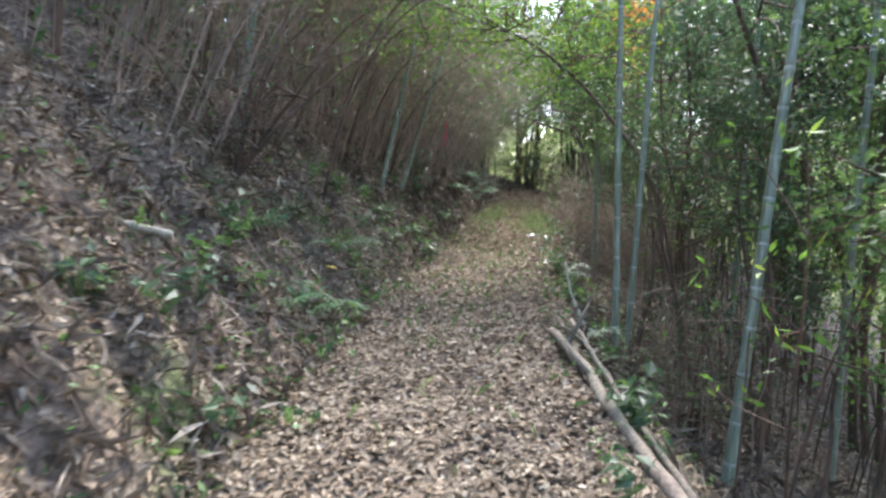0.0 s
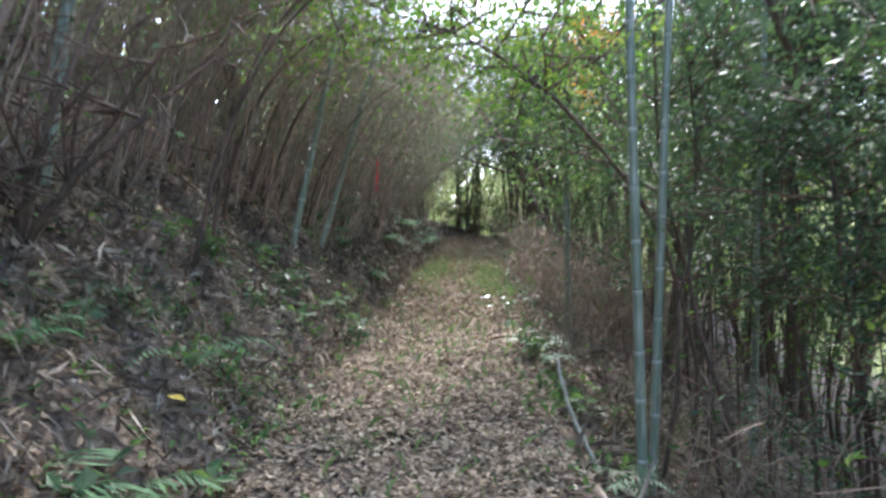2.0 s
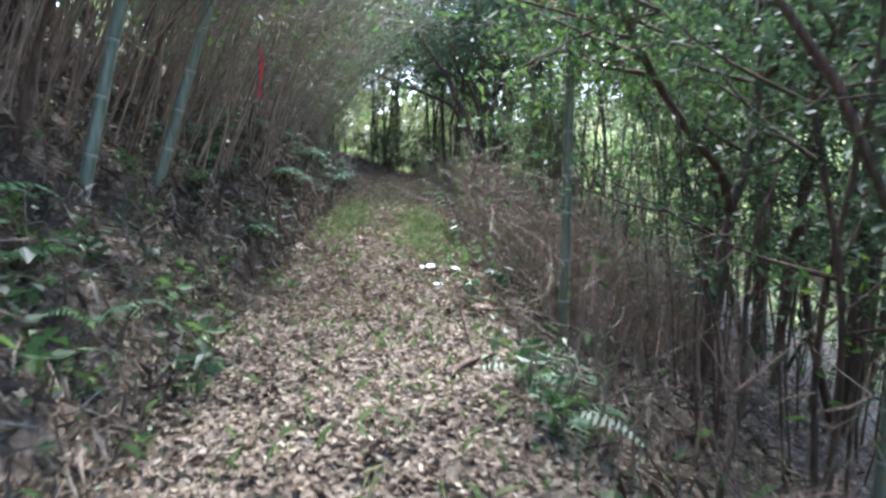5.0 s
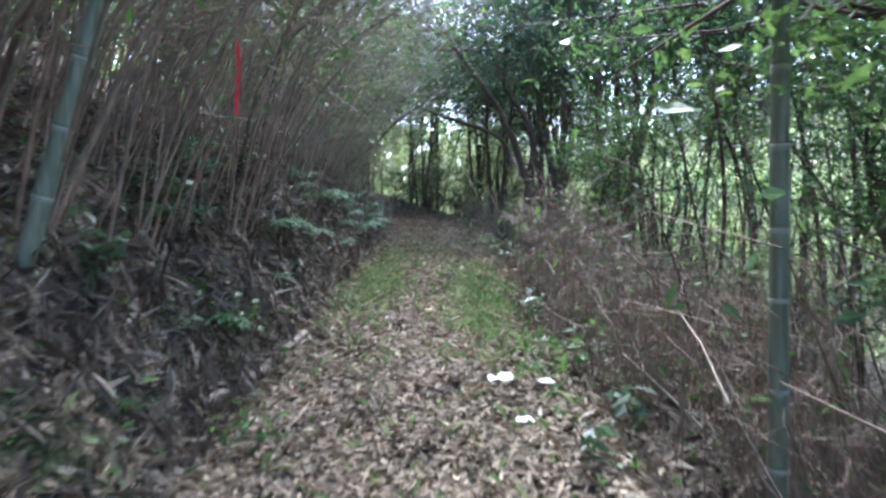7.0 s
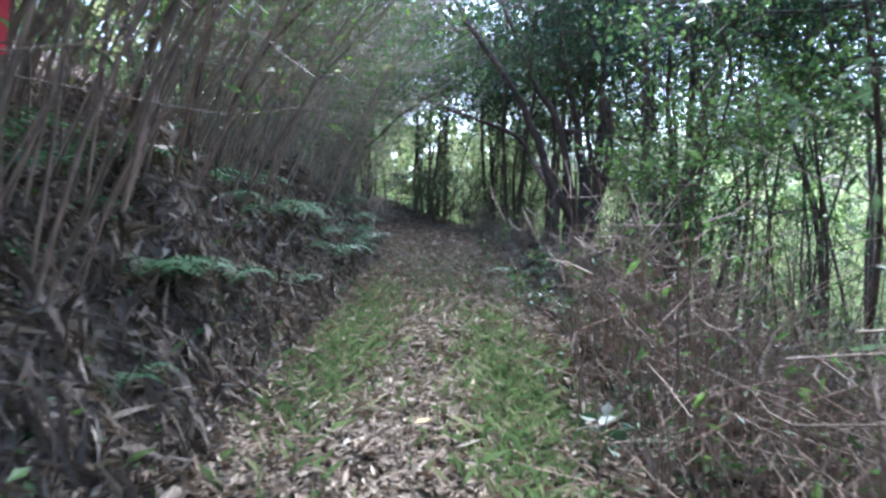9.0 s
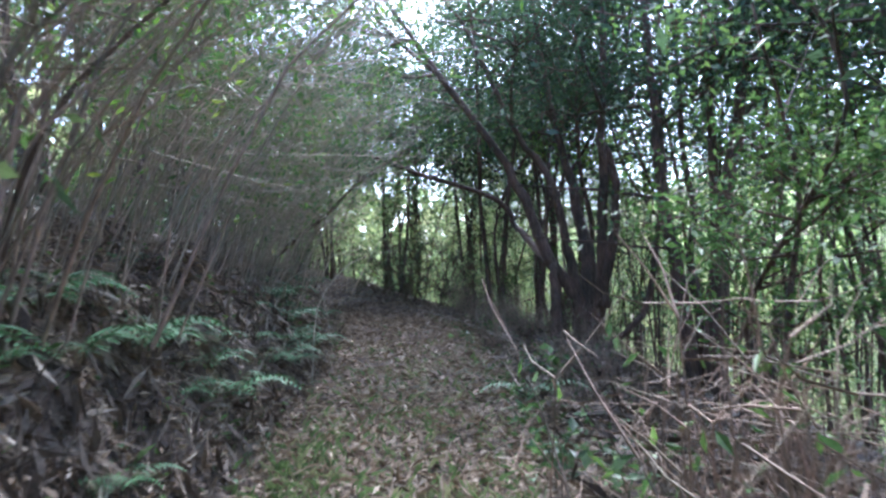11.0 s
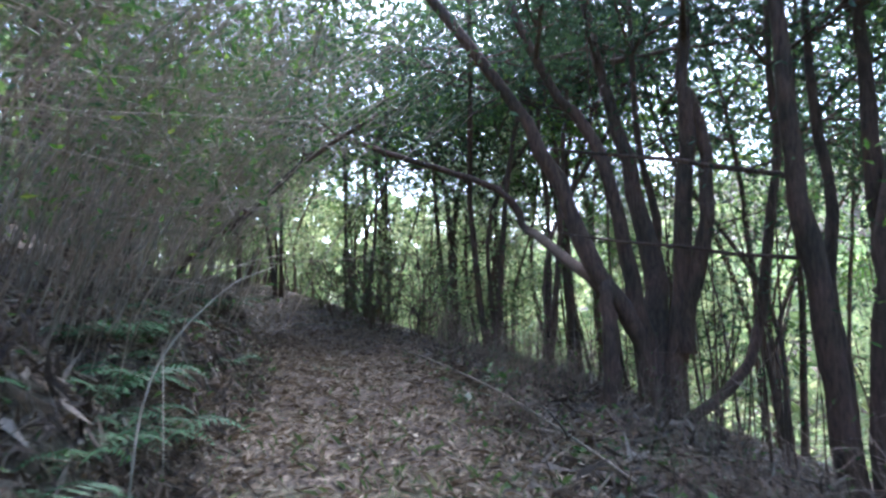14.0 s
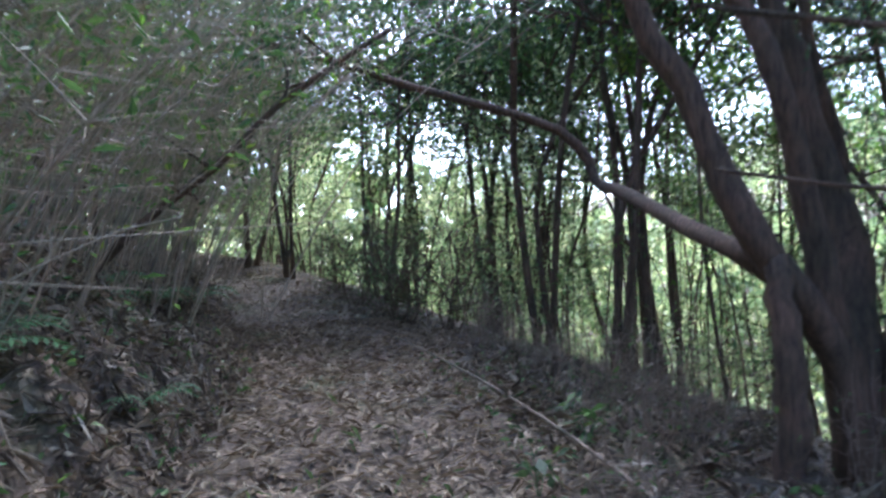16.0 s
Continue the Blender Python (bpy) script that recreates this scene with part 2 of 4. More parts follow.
def ripples(x, y):
    return (0.022 * np.sin(2.1 * x + 1.3 * y) + 0.018 * np.sin(3.7 * y - 2.3 * x + 1) + 0.012 * np.sin(7.3 * x + 5.1 * y) + 0.01 * np.sin(11 * y - 6.5 * x + 2))


def height(x, y):
    """The hillside: a bank up on the west, a trodden shelf, a fall to the east."""
    x, y = np.asarray(x, float), np.asarray(y, float)
    d = x - soft(y, KX)
    e = np.maximum(-0.95 - d, 0)
    cut, low = step(12, 15, y), step(18.5, 22, y)
    face = 0.95 * np.minimum(e, 1.2) * step(0, 0.5, e + 0.15) + 0.8 * np.clip(e - 1.2, 0, 3)
    wall = 1.7 * np.minimum(e, 0.6) + 0.5 * np.clip(e - 0.6, 0, 3.6)
    gentle = 1.1 * np.minimum(e, 0.5) + 0.4 * np.clip(e - 0.5, 0, 3.7)
    up = (1 - cut) * face + cut * ((1 - low) * wall + low * gentle) + 0.55 * np.clip(e - 4.2, 0, 30) + 0.1 * np.clip(e - 34, 0, 300)
    shelf = 1.0 + 1.2 * step(15, 21, y) - 0.2 * step(24, 30, y)
    r = np.maximum(d - shelf, 0)
    steep = 0.85 - 0.5 * step(8, 12.5, y)
    down = steep * np.minimum(r, 1.2) + 0.38 * np.clip(r - 1.2, 0, 18) - 0.42 * np.clip(r - 45, 0, 90)
    rough = 1 + 2.2 * step(0.1, 1.2, e) + 1.5 * step(0.2, 1.5, r)
    crumble = step(0.05, 0.5, e) * (1 - step(2.5, 4, e)) * (0.12 * np.sin(5.3 * y + 2 * np.sin(2.2 * y) + 3 * x) + 0.09 * np.sin(9.1 * y + 7 * x))
    rut = -0.035 * np.exp(-((d - 0.05) / 0.28) ** 2)
    return soft(y, KZ) + up - down + rough * ripples(x, y) + crumble + rut


def put(x, y, sink=0.03, turn=0.0, size=1.0, lean_x=0.0, lean_y=0.0):
    """A pose on the ground."""
    return pose(x, y, float(height(x, y)) - sink, lean_x, lean_y, turn) @ Matrix.Diagonal((size, size, size, 1))


def ground_sheet():
    far = np.geomspace(0.3, 420, 40)
    xs = np.concatenate([-9 - far[::-1], np.arange(-9, 12.01, 0.13), 12 + far])
    ys = np.concatenate([-4 - far[::-1], np.arange(-4, 44.01, 0.14), 44 + far])
    X, Y = np.meshgrid(xs, ys)
    Z = height(X, Y)
    V = np.stack([X, Y, Z], 2).reshape(-1, 3)
    nx = len(xs)
    j, i = np.meshgrid(np.arange(len(ys) - 1), np.arange(nx - 1), indexing="ij")
    a = (j * nx + i).ravel()
    F = np.vstack([np.stack([a, a + 1, a + nx + 1], 1), np.stack([a, a + nx + 1, a + nx], 1)])
    return tagged(new("ground", mesh_of("ground", V, F, FLOOR)), "forest floor with a trodden path under a leafy bank", "ground", kind="structure")


ground_sheet()
rng = np.random.default_rng(7)


def path_x(y):
    return soft(y, KX)


# ---- leaf litter ----
def litter(name, label, n, y0, y1, d0, d1, size, seed, material, lift=0.012, flat=1.6):
    r = np.random.default_rng(seed)
    y = r.uniform(y0, y1, n)
    x = path_x(y) + r.uniform(d0, d1, n)
    g = Geo()
    g.leaves(np.stack([x, y, height(x, y) + lift + r.uniform(0, 0.02, n)], 1), size, r, flat, 0.5)
    return tagged(new(name, g.mesh(name, material, False)), label, "leaf litter", kind="stuff")


litter("path_litter", "dry brown fallen leaves lying thick over the path", 66000, -2, 20, -1.1, 1.15, 0.058, 11, LITTER)
litter("path_litter", "dry brown fallen leaves on the upper path", 18000, 20, 43, -1.2, 2.2, 0.075, 12, LITTER)
litter("bank_litter", "dead leaves caught on the steep bank", 52000, -2, 30, -3.6, -0.9, 0.07, 13, LITTER, 0.03, 0.5)
litter("slope_litter", "fallen leaves on the slope below the path", 30000, -2, 30, 1.0, 6.0, 0.08, 14, LITTER, 0.02, 0.9)


def straw(name, label, n, y0, y1, d0, d1, size, narrow, seed, material, up, spread, pull, lift=0.1):
    """Long dead blades draped over the ground."""
    r = np.random.default_rng(seed)
    y = r.uniform(y0, y1, n)
    x = path_x(y) + r.uniform(d0, d1, n)
    g = Geo()
    g.leaves(np.stack([x, y, height(x, y) + r.uniform(0.02, 1.0, n) * lift], 1), size, r, up, narrow, np.array(pull), spread)
    return tagged(new(name, g.mesh(name, material, False)), label, "leaf litter", kind="stuff")


straw("bank_straw", "dead bamboo leaves and straw hanging down the bank", 21000, -1, 29, -3.2, -0.95, 0.19, 0.08, 15, LITTER_DARK, 0.3, 0.6, (0.6, 0, -0.6))
straw("path_straw", "narrow pale bamboo leaves strewn over the path", 11000, 11, 30, -1.2, 1.4, 0.13, 0.16, 16, LITTER, 1.5, 1.0, (0, 0, 0))
straw("slope_straw", "dry stalks lying among the brush", 7000, 4, 27, 1.1, 3.6, 0.3, 0.04, 17, LITTER_DARK, 0.5, 1.0, (0, 0, 0.3))
straw("bank_greenery", "small green leaves sprouting on the bank", 5000, 1, 27, -2.8, -0.9, 0.07, 0.5, 18, LEAF_MID, 0.9, 1.0, (0, 0, 0))
straw("edge_greenery", "small green leaves along the path edge", 2200, 3, 27, 0.8, 2.2, 0.07, 0.5, 19, LEAF_MID, 0.9, 1.0, (0, 0, 0))

straw("hanging_straw", "long dead blades hanging down the cut bank", 2600, 11.5, 21, -1.75, -0.95, 0.25, 0.05, 20, LITTER_DARK, 0.2, 0.35, (0.5, 0, -1.0), 0.16)
straw("slope_greenery", "low undergrowth on the slope below the wood, coloured as if sunlit", 16000, -6, 46, 6.5, 24, 0.2, 0.5, 22, LEAF_FAR_SUNLIT, 0.6, 1.0, (0, 0, 0), 1.3)

straw("hill_greenery", "green undergrowth among the canes on the hillside", 9000, -2, 42, -11, -3.3, 0.14, 0.4, 23, LEAF_MID, 0.6, 1.0, (0, 0, 0), 0.9)
straw("hill_litter", "dead leaves and straw covering the upper hillside", 12000, -2, 42, -9, -3.4, 0.2, 0.14, 24, LITTER_DARK, 0.8, 1.0, (0, 0, 0), 0.06)


# ---- trees ----
def branch_lines(base, heading, length, r, forks=2):
    """A limb and its side twigs, as lines with thicknesses; the last ones bear leaves."""
    heading = heading / np.linalg.norm(heading)
    bend = r.normal(size=3) * 0.25
    p1 = base + heading * length * 0.5 + bend * length * 0.2
    p2 = base + (heading + bend * 0.6 + np.array([0, 0, 0.12])) * length
    main = curve([base, p1, p2], 6)
    lines, tips = [(main, length)], [main[2:]]
    for k in range(forks * 2):
        s = main[r.integers(1, 6)]
        h = heading + r.normal(size=3) * 0.7
        q = np.array([s, s + h * length * 0.22, s + (h + r.normal(size=3) * 0.2) * length * 0.45])
        lines.append((curve(q, 4), length * 0.4))
        tips.append(curve(q, 5)[1:])
    return lines, np.vstack(tips)


def make_tree(name, label, stems, seed, leaf_mat, bark, leaves=5000, leaf=0.07, limbs=14, reach=1.3, low=0.35, puff=0.16, category="tree", group="", narrow=0.42, limb_floor=-99.0):
    """stems: lists of control points with their two thicknesses. Limbs start above the share low of each stem."""
    r = np.random.default_rng(seed)
    tree = empty(name)
    tagged(tree, label, category, group)
    wood = Geo()
    spots = []
    for points, r0, r1 in stems:
        line = wobble(curve(points, 16), r0 * 0.12, r)
        rad = np.linspace(1, 0, 16) ** 0.8 * (r0 - r1) + r1
        rad = rad * r.uniform(0.9, 1.1, 16)
        rad[0] *= 1.35
        g = Geo()
        g.tube(line, rad, 9 if r0 > 0.05 else 6)
        part("trunk", g, bark, tree)
        for k in range(max(2, limbs // len(stems))):
            i = int(np.clip(16 * r.uniform(low, 1.0), 1, 15))
            if line[i][2] < limb_floor:
                continue
            a = r.uniform(0, 6.28)
            lines, tips = branch_lines(line[i], np.array([math.cos(a), math.sin(a), r.uniform(0.0, 0.8)]), reach * r.uniform(0.5, 1.2), r)
            for l, length in lines:
                wood.tube(l, np.linspace(min(0.022 * length, rad[i] * 0.7) + 0.003, 0.003, len(l)), 4)
            spots.append(tips)
    part("twig_mass", wood, bark, tree, kind="stuff")
    spots = np.vstack(spots)
    g = Geo()
    c = spots[r.integers(0, len(spots), leaves)] + r.normal(size=(leaves, 3)) * puff * np.array([1, 1, 0.6])
    g.leaves(c, leaf, r, 0.5, narrow)
    part("crown", g, leaf_mat, tree, smooth=False)
    return tree


def random_stems(r, count, tall, thick, splay):
    out = []
    for k in range(count):
        a = r.uniform(0, 6.28)
        s = splay * r.uniform(0.3, 1.0)
        h = tall * r.uniform(0.75, 1.05)
        b = np.array([math.cos(a), math.sin(a), 0]) * 0.12 * (count > 1)
        d = np.array([math.cos(a), math.sin(a), 0])
        q = np.array([r.normal() * 0.15, r.normal() * 0.15, 0])
        out.append(([b - np.array([0, 0, 0.1]), b + d * s * 0.2 + q + [0, 0, h * 0.33], b + d * s * 0.6 - q + [0, 0, h * 0.66], b + d * s + [0, 0, h]], thick * r.uniform(0.7, 1.1), 0.012))
    return out


def plant_trees():
    r = np.random.default_rng(21)
    tall, small, bush, pale = [], [], [], []
    for k in range(4):
        tall.append(make_tree("forest_tree", "slender dark-barked evergreen tree with several stems", random_stems(r, 2 + k % 3, 9.5, 0.085, 1.8), 31 + k, (LEAF_DARK, LEAF_MID)[k % 2], BARK, 6600, 0.15, 18, 2.3, 0.5, 0.34, group="trees in the wood"))
    for k in range(4):
        small.append(make_tree("understory_tree", "thin understory tree with small glossy leaves", random_stems(r, 2 + k % 2, 5.0, 0.035, 1.0), 41 + k, (LEAF_DARK, LEAF_MID, LEAF_MID, LEAF_BRIGHT)[k], BARK, 4600, 0.085, 24, 1.0, 0.34, 0.17, group="understory trees"))
    for k in range(2):
        bush.append(make_tree("evergreen_bush", "low grey-green leafy bush beside the path", random_stems(r, 6, 1.5, 0.014, 0.8), 51 + k, LEAF_BAMBOO, BARK, 1300, 0.05, 24, 0.55, 0.2, 0.15, "bush", "bushes by the path"))
    for k in range(3):
        pale.append(make_tree("young_tree", "thin young tree with leaves coloured pale as if sunlit", random_stems(r, 3, 7.0, 0.04, 1.5), 55 + k, LEAF_FAR_SUNLIT, BARK, 5200, 0.13, 26, 1.6, 0.12, 0.28, group="bright trees at the wood's edge"))
    pole = [make_tree("pole_tree", "thin bare-stemmed dark tree in the wood", random_stems(r, 1 + k % 2, 7.5, 0.05, 1.0), 58 + k, (LEAF_DARK, LEAF_MID, LEAF_BRIGHT)[k], BARK, 1500, 0.13, 10, 1.4, 0.6, 0.25, group="pole trees") for k in range(3)]
    canopy = [make_tree("overhanging_evergreen", "thin-stemmed evergreen with a dense crown over the path", random_stems(r, 3, 7.6, 0.05, 2.2), 71 + k, (LEAF_DARK, LEAF_MID)[k % 2], BARK, 8000, 0.1, 30, 2.0, 0.6, 0.36, group="overhanging evergreens") for k in range(3)]
    used = {}

    def plant(kind, x, y, size=1.0):
        ob = kind[r.integers(0, len(kind))]
        m = put(x, y, 0.05, r.uniform(0, 360), size * r.uniform(0.88, 1.12))
        if ob.name in used:
            c = copy_thing(ob, m)
            c.scale = m.to_scale()
        else:
            used[ob.name] = 1
            ob.matrix_basis = m

    # below the path
    for y, d, s in ((3.2, 3.0, 0.9), (4.6, 4.3, 1.0), (6.4, 3.2, 0.9), (9.2, 2.9, 0.95), (10.0, 5.0, 1.0), (13.2, 4.4, 1.0), (17.4, 3.0, 0.9), (5.2, 6.4, 1.1), (8.0, 5.8, 1.1), (1.2, 3.8, 1.0), (14.6, 6.4, 1.1)):
        plant(small, float(path_x(y)) + d, y, s)
    for y, d, s in ((6.0, 7.0, 0.95), (10.6, 7.2, 1.0), (15.6, 6.6, 1.0), (8.2, 9.5, 1.0), (14.6, 8.2, 1.0), (2.0, 8.0, 1.0), (28.0, 4.4, 0.9), (32.0, 4.4, 0.9), (36.5, 5.0, 1.0), (43.0, 4.5, 1.0), (45.0, -0.5, 1.0)):
        plant(tall, float(path_x(y)) + d, y, s)
    for y, d, s in ((33.5, 5.5, 0.9), (30.0, 4.3, 0.8), (35.5, -3.2, 0.9), (41.0, 12.5, 1.2), (36.0, 8.6, 1.1), (46.0, 16.0, 1.3), (34.0, 2.8, 0.8), (37.0, 2.8, 0.9), (40.0, 3.0, 0.9), (41.0, 0.8, 0.9), (27.5, 6.0, 0.8), (38.0, 8.0, 1.0), (31.0, 9.0, 0.9), (42.0, 11.0, 1.1), (35.5, 12.5, 1.0), (28.0, 13.0, 0.9), (6.5, 11.5, 0.9), (45.0, 7.0, 1.1), (47.0, 3.0, 1.1), (46.0, 13.0, 1.2), (33.0, 18.0, 1.1), (24.0, 18.0, 1.0), (15.0, 17.0, 1.0), (48.0, -3.0, 1.1), (50.0, 9.0, 1.2), (8.0, 15.0, 1.0), (44.0, -3.5, 1.0), (41.0, -3.0, 0.9)):
        plant(pale, float(path_x(y)) + d, y, s)
    for k in range(26):
        y = 20.5 + 22 * r.random()
        plant(pole, float(path_x(y)) + (3.4 + 9 * r.random() if y < 28 else 1.6 + 10 * r.random()), y, 0.9)
    for k in range(7):
        y = 3 + 15 * r.random()
        plant(pole, float(path_x(y)) + 5 + 6 * r.random(), y, 0.9)
    for y, d in ((37.0, -2.6), (39.5, -2.6), (38.5, 2.4)):
        plant(pale, float(path_x(y)) + d, y, 0.6)
    # Those at y 27.4 and 28.8 are added to keep sun off the arching limb.
    for y, d, s in ((8.5, -4.4, 0.95), (17.0, -4.4, 0.95), (25.5, -4.4, 1.0), (33.5, -3.6, 1.0), (12.0, 5.6, 1.0), (16.5, 7.6, 1.0), (31.0, 4.4, 0.9), (39.0, 0.2, 0.95),
                    (14.5, 6.0, 1.2), (18.5, 7.2, 1.3), (22.5, 8.0, 1.3), (25.5, 6.6, 1.25), (28.0, 8.5, 1.35), (29.0, 5.6, 1.15), (32.0, 7.2, 1.3), (34.5, 4.2, 1.1), (36.0, 7.0, 1.3), (35.0, 1.6, 0.95), (41.0, 4.0, 1.2), (19.5, 10.5, 1.5), (25.0, 11.0, 1.5), (31.0, 11.5, 1.5), (9.5, 8.0, 1.2), (37.5, -3.6, 1.1), (42.5, -1.0, 1.1), (8.0, 5.0, 1.2), (28.8, 3.2, 1.2), (27.4, 3.4, 1.25), (30.5, -3.2, 1.1), (32.5, 2.4, 1.15), (37.0, 1.3, 1.2)):
        plant(canopy, float(path_x(y)) + d, y, s)
    # up the bank
    for y, d, s in ((2.0, -5.5, 0.9), (6.0, -6.2, 0.9), (10.0, -6.0, 0.9), (14.5, -5.6, 0.9), (19.5, -5.6, 0.9), (25.0, -5.8, 0.9), (16.5, -4.9, 0.85), (28.0, -4.0, 0.9), (29.0, -5.6, 0.9), (33.0, -5.0, 0.9), (37.0, -4.0, 0.9), (12.0, -9.5, 1.0), (22.0, -9.5, 1.0), (31.0, -9.5, 1.0), (4.0, -9.5, 1.0), (-3.0, -5.0, 1.0), (-5.0, 5.0, 1.0), (-7.0, -1.0, 1.0), (43.0, -7.0, 1.0), (38.0, -9.0, 1.0), (48.0, -9.0, 1.0)):
        plant(tall, float(path_x(y)) + d, y, s)
    for y, d, s in ((9.0, -3.9, 0.9), (13.5, -3.6, 0.9), (11.0, -6.4, 1.0), (13.0, -7.4, 1.0), (15.5, -6.6, 1.0), (17.5, -7.2, 1.0), (20.5, -6.4, 1.0), (8.0, -7.0, 1.0), (25.5, -3.2, 0.9), (30.0, -3.0, 0.9)):
        plant(small, float(path_x(y)) + d, y, s)
    for y, d, s in ((28.8, 1.8, 0.9), (29.6, 1.4, 0.9), (30.6, 1.8, 1.0), (31.6, 1.5, 0.9), (33.0, 1.8, 0.8), (8.2, 2.0, 0.6), (6.2, 2.2, 0.7)):
        plant(bush, float(path_x(y)) + d, y, s)


plant_trees()


def main_tree():
    """The many-stemmed tree beside the path, one limb arching over it, and its neighbours."""
    z = float(height(5.45, 22.7)) - 0.15
    stems = [
        ([(5.5, 22.7, z), (5.43, 22.7, 2.17), (5.05, 22.7, 2.73), (4.94, 22.8, 3.09), (4.81, 22.9, 3.62), (4.58, 23.0, 4.16), (4.26, 23.1, 4.72), (3.5, 23.4, 5.9), (2.9, 23.6, 6.9)], 0.105, 0.035),
        ([(5.0, 22.6, z), (5.03, 22.6, 1.73), (5.06, 22.6, 2.27), (5.05, 22.7, 2.75)], 0.09, 0.07),
        ([(5.49, 22.7, z), (5.49, 22.7, 2.0), (5.39, 22.7, 2.58), (5.28, 22.7, 3.17), (5.15, 22.7, 3.8), (4.95, 22.8, 4.3), (4.61, 22.9, 4.84), (3.9, 23.1, 6.6)], 0.1, 0.03),
        ([(5.6, 22.75, z), (5.6, 22.75, 1.66), (5.68, 22.8, 2.32), (5.74, 22.9, 2.83), (5.67, 23.0, 3.52), (5.52, 23.1, 4.24), (5.41, 23.2, 4.94), (5.1, 23.4, 7.5)], 0.15, 0.03),
        ([(5.66, 22.6, z), (5.66, 22.6, 1.69), (5.8, 22.6, 2.41), (5.78, 22.5, 3.15), (5.81, 22.4, 3.83), (5.76, 22.3, 4.42), (5.76, 22.3, 4.84), (5.9, 22.2, 7.4)], 0.12, 0.035),
        ([(5.76, 22.52, 2.1), (5.81, 22.5, 2.45), (5.87, 22.4, 2.89), (5.9, 22.3, 3.41), (5.93, 22.3, 3.9), (5.87, 22.3, 4.2), (5.77, 22.3, 4.5)], 0.075, 0.05),
        ([(5.75, 23.0, 2.7), (5.9, 23.1, 3.4), (5.75, 23.15, 4.4), (5.8, 23.2, 6.5)], 0.055, 0.02),
        ([(5.55, 22.5, z + 0.1), (6.05, 22.4, 1.74), (6.36, 22.4, 2.04), (6.52, 22.4, 2.56), (6.63, 22.4, 3.22), (6.8, 22.4, 4.09), (6.75, 22.4, 4.71), (6.9, 22.5, 7.0)], 0.06, 0.022),
        ([(5.1, 22.7, 2.7), (5.18, 23.6, 3.0), (5.35, 24.9, 3.45), (5.42, 25.56, 3.64), (5.3, 25.6, 3.95), (4.98, 25.7, 4.25), (4.2, 26.0, 4.55), (2.87, 26.5, 5.1), (1.9, 26.7, 5.5)], 0.068, 0.026),
    ]
    make_tree("arching_tree", "large dark tree of many leaning stems, one arching limb", stems, 61, LEAF_DARK, BARK, 15000, 0.085, 100, 1.8, 0.55, 0.32, limb_floor=4.8)
    stems = [
        ([(6.7, 21.7, 0.6), (6.65, 21.7, 1.06), (6.54, 21.7, 1.96), (6.44, 21.7, 2.88), (6.34, 21.7, 3.59), (6.29, 21.7, 4.37), (6.28, 21.7, 5.22), (6.1, 21.8, 8.0)], 0.135, 0.035),
        ([(6.85, 21.5, 0.6), (6.87, 21.5, 1.03), (6.95, 21.5, 2.06), (7.01, 21.5, 2.85), (7.14, 21.5, 3.56), (7.39, 21.5, 4.35), (7.56, 21.5, 5.22), (7.8, 21.6, 8.0)], 0.18, 0.04),
        ([(7.1, 21.6, 2.6), (7.16, 21.7, 2.9), (7.14, 21.7, 3.66), (7.15, 21.7, 4.52), (7.14, 21.7, 5.28), (7.2, 21.7, 8.0)], 0.1, 0.03),
        ([(6.95, 21.9, 0.6), (6.99, 22.0, 1.81), (6.88, 22.0, 2.72), (6.98, 22.0, 3.48), (6.86, 22.0, 4.37), (6.87, 22.0, 5.21), (6.8, 22.1, 7.5)], 0.07, 0.025),
        ([(6.35, 21.75, 3.6), (5.9, 22.1, 3.74), (5.37, 22.1, 3.79), (4.87, 22.1, 3.81), (4.3, 22.1, 3.84)], 0.028, 0.01),
        ([(6.45, 21.75, 2.9), (6.06, 22.2, 2.98), (5.62, 22.2, 3.04), (4.98, 22.2, 3.09), (4.42, 22.2, 3.16)], 0.02, 0.008),
    ]
    make_tree("twin_trunk_tree", "dark tree with upright trunks close together beside the path", stems, 62, LEAF_DARK, BARK, 9500, 0.085, 64, 1.7, 0.55, 0.3, limb_floor=4.9)
    stems = [
        ([(3.9, 11.2, -0.9), (4.13, 11.2, 0.5), (4.27, 11.2, 1.45), (4.56, 11.3, 2.4), (4.68, 11.4, 4.0)], 0.075, 0.025),
        ([(4.26, 11.2, 1.5), (4.1, 11.15, 1.85), (3.61, 10.9, 2.15), (3.11, 10.7, 2.58), (2.74, 10.5, 2.96), (2.3, 10.2, 3.6)], 0.045, 0.015),
    ]
    make_tree("leaning_tree", "brown-barked tree with one limb leaning towards the path", stems, 63, LEAF_MID, BARK, 5000, 0.08, 24, 1.2, 0.6, 0.2)
    stems = [
        ([(6.0, 11.5, -2.2), (6.15, 11.5, 0.8), (6.1, 11.5, 3.0), (6.0, 11.5, 6.0)], 0.12, 0.03),
        ([(5.8, 12.4, -2.2), (6.1, 12.5, 0.5), (6.3, 12.5, 2.6), (6.3, 12.5, 5.5)], 0.07, 0.02),
    ]
    make_tree("dark_tree", "dark slender tree with twin stems below the path", stems, 64, LEAF_DARK, BARK, 6500, 0.075, 34, 1.2, 0.35, 0.18)
    stems = [([(3.2, 8.0, -0.9), (2.65, 8.1, 1.6), (1.9, 8.3, 2.75), (1.5, 8.5, 3.2), (1.0, 8.7, 3.6), (0.3, 8.9, 3.9)], 0.024, 0.01)]
    make_tree("overhanging_tree", "thin dark tree bending over the path with fresh green leaves", stems, 65, LEAF_BRIGHT, BARK, 5500, 0.085, 22, 1.5, 0.5, 0.24)
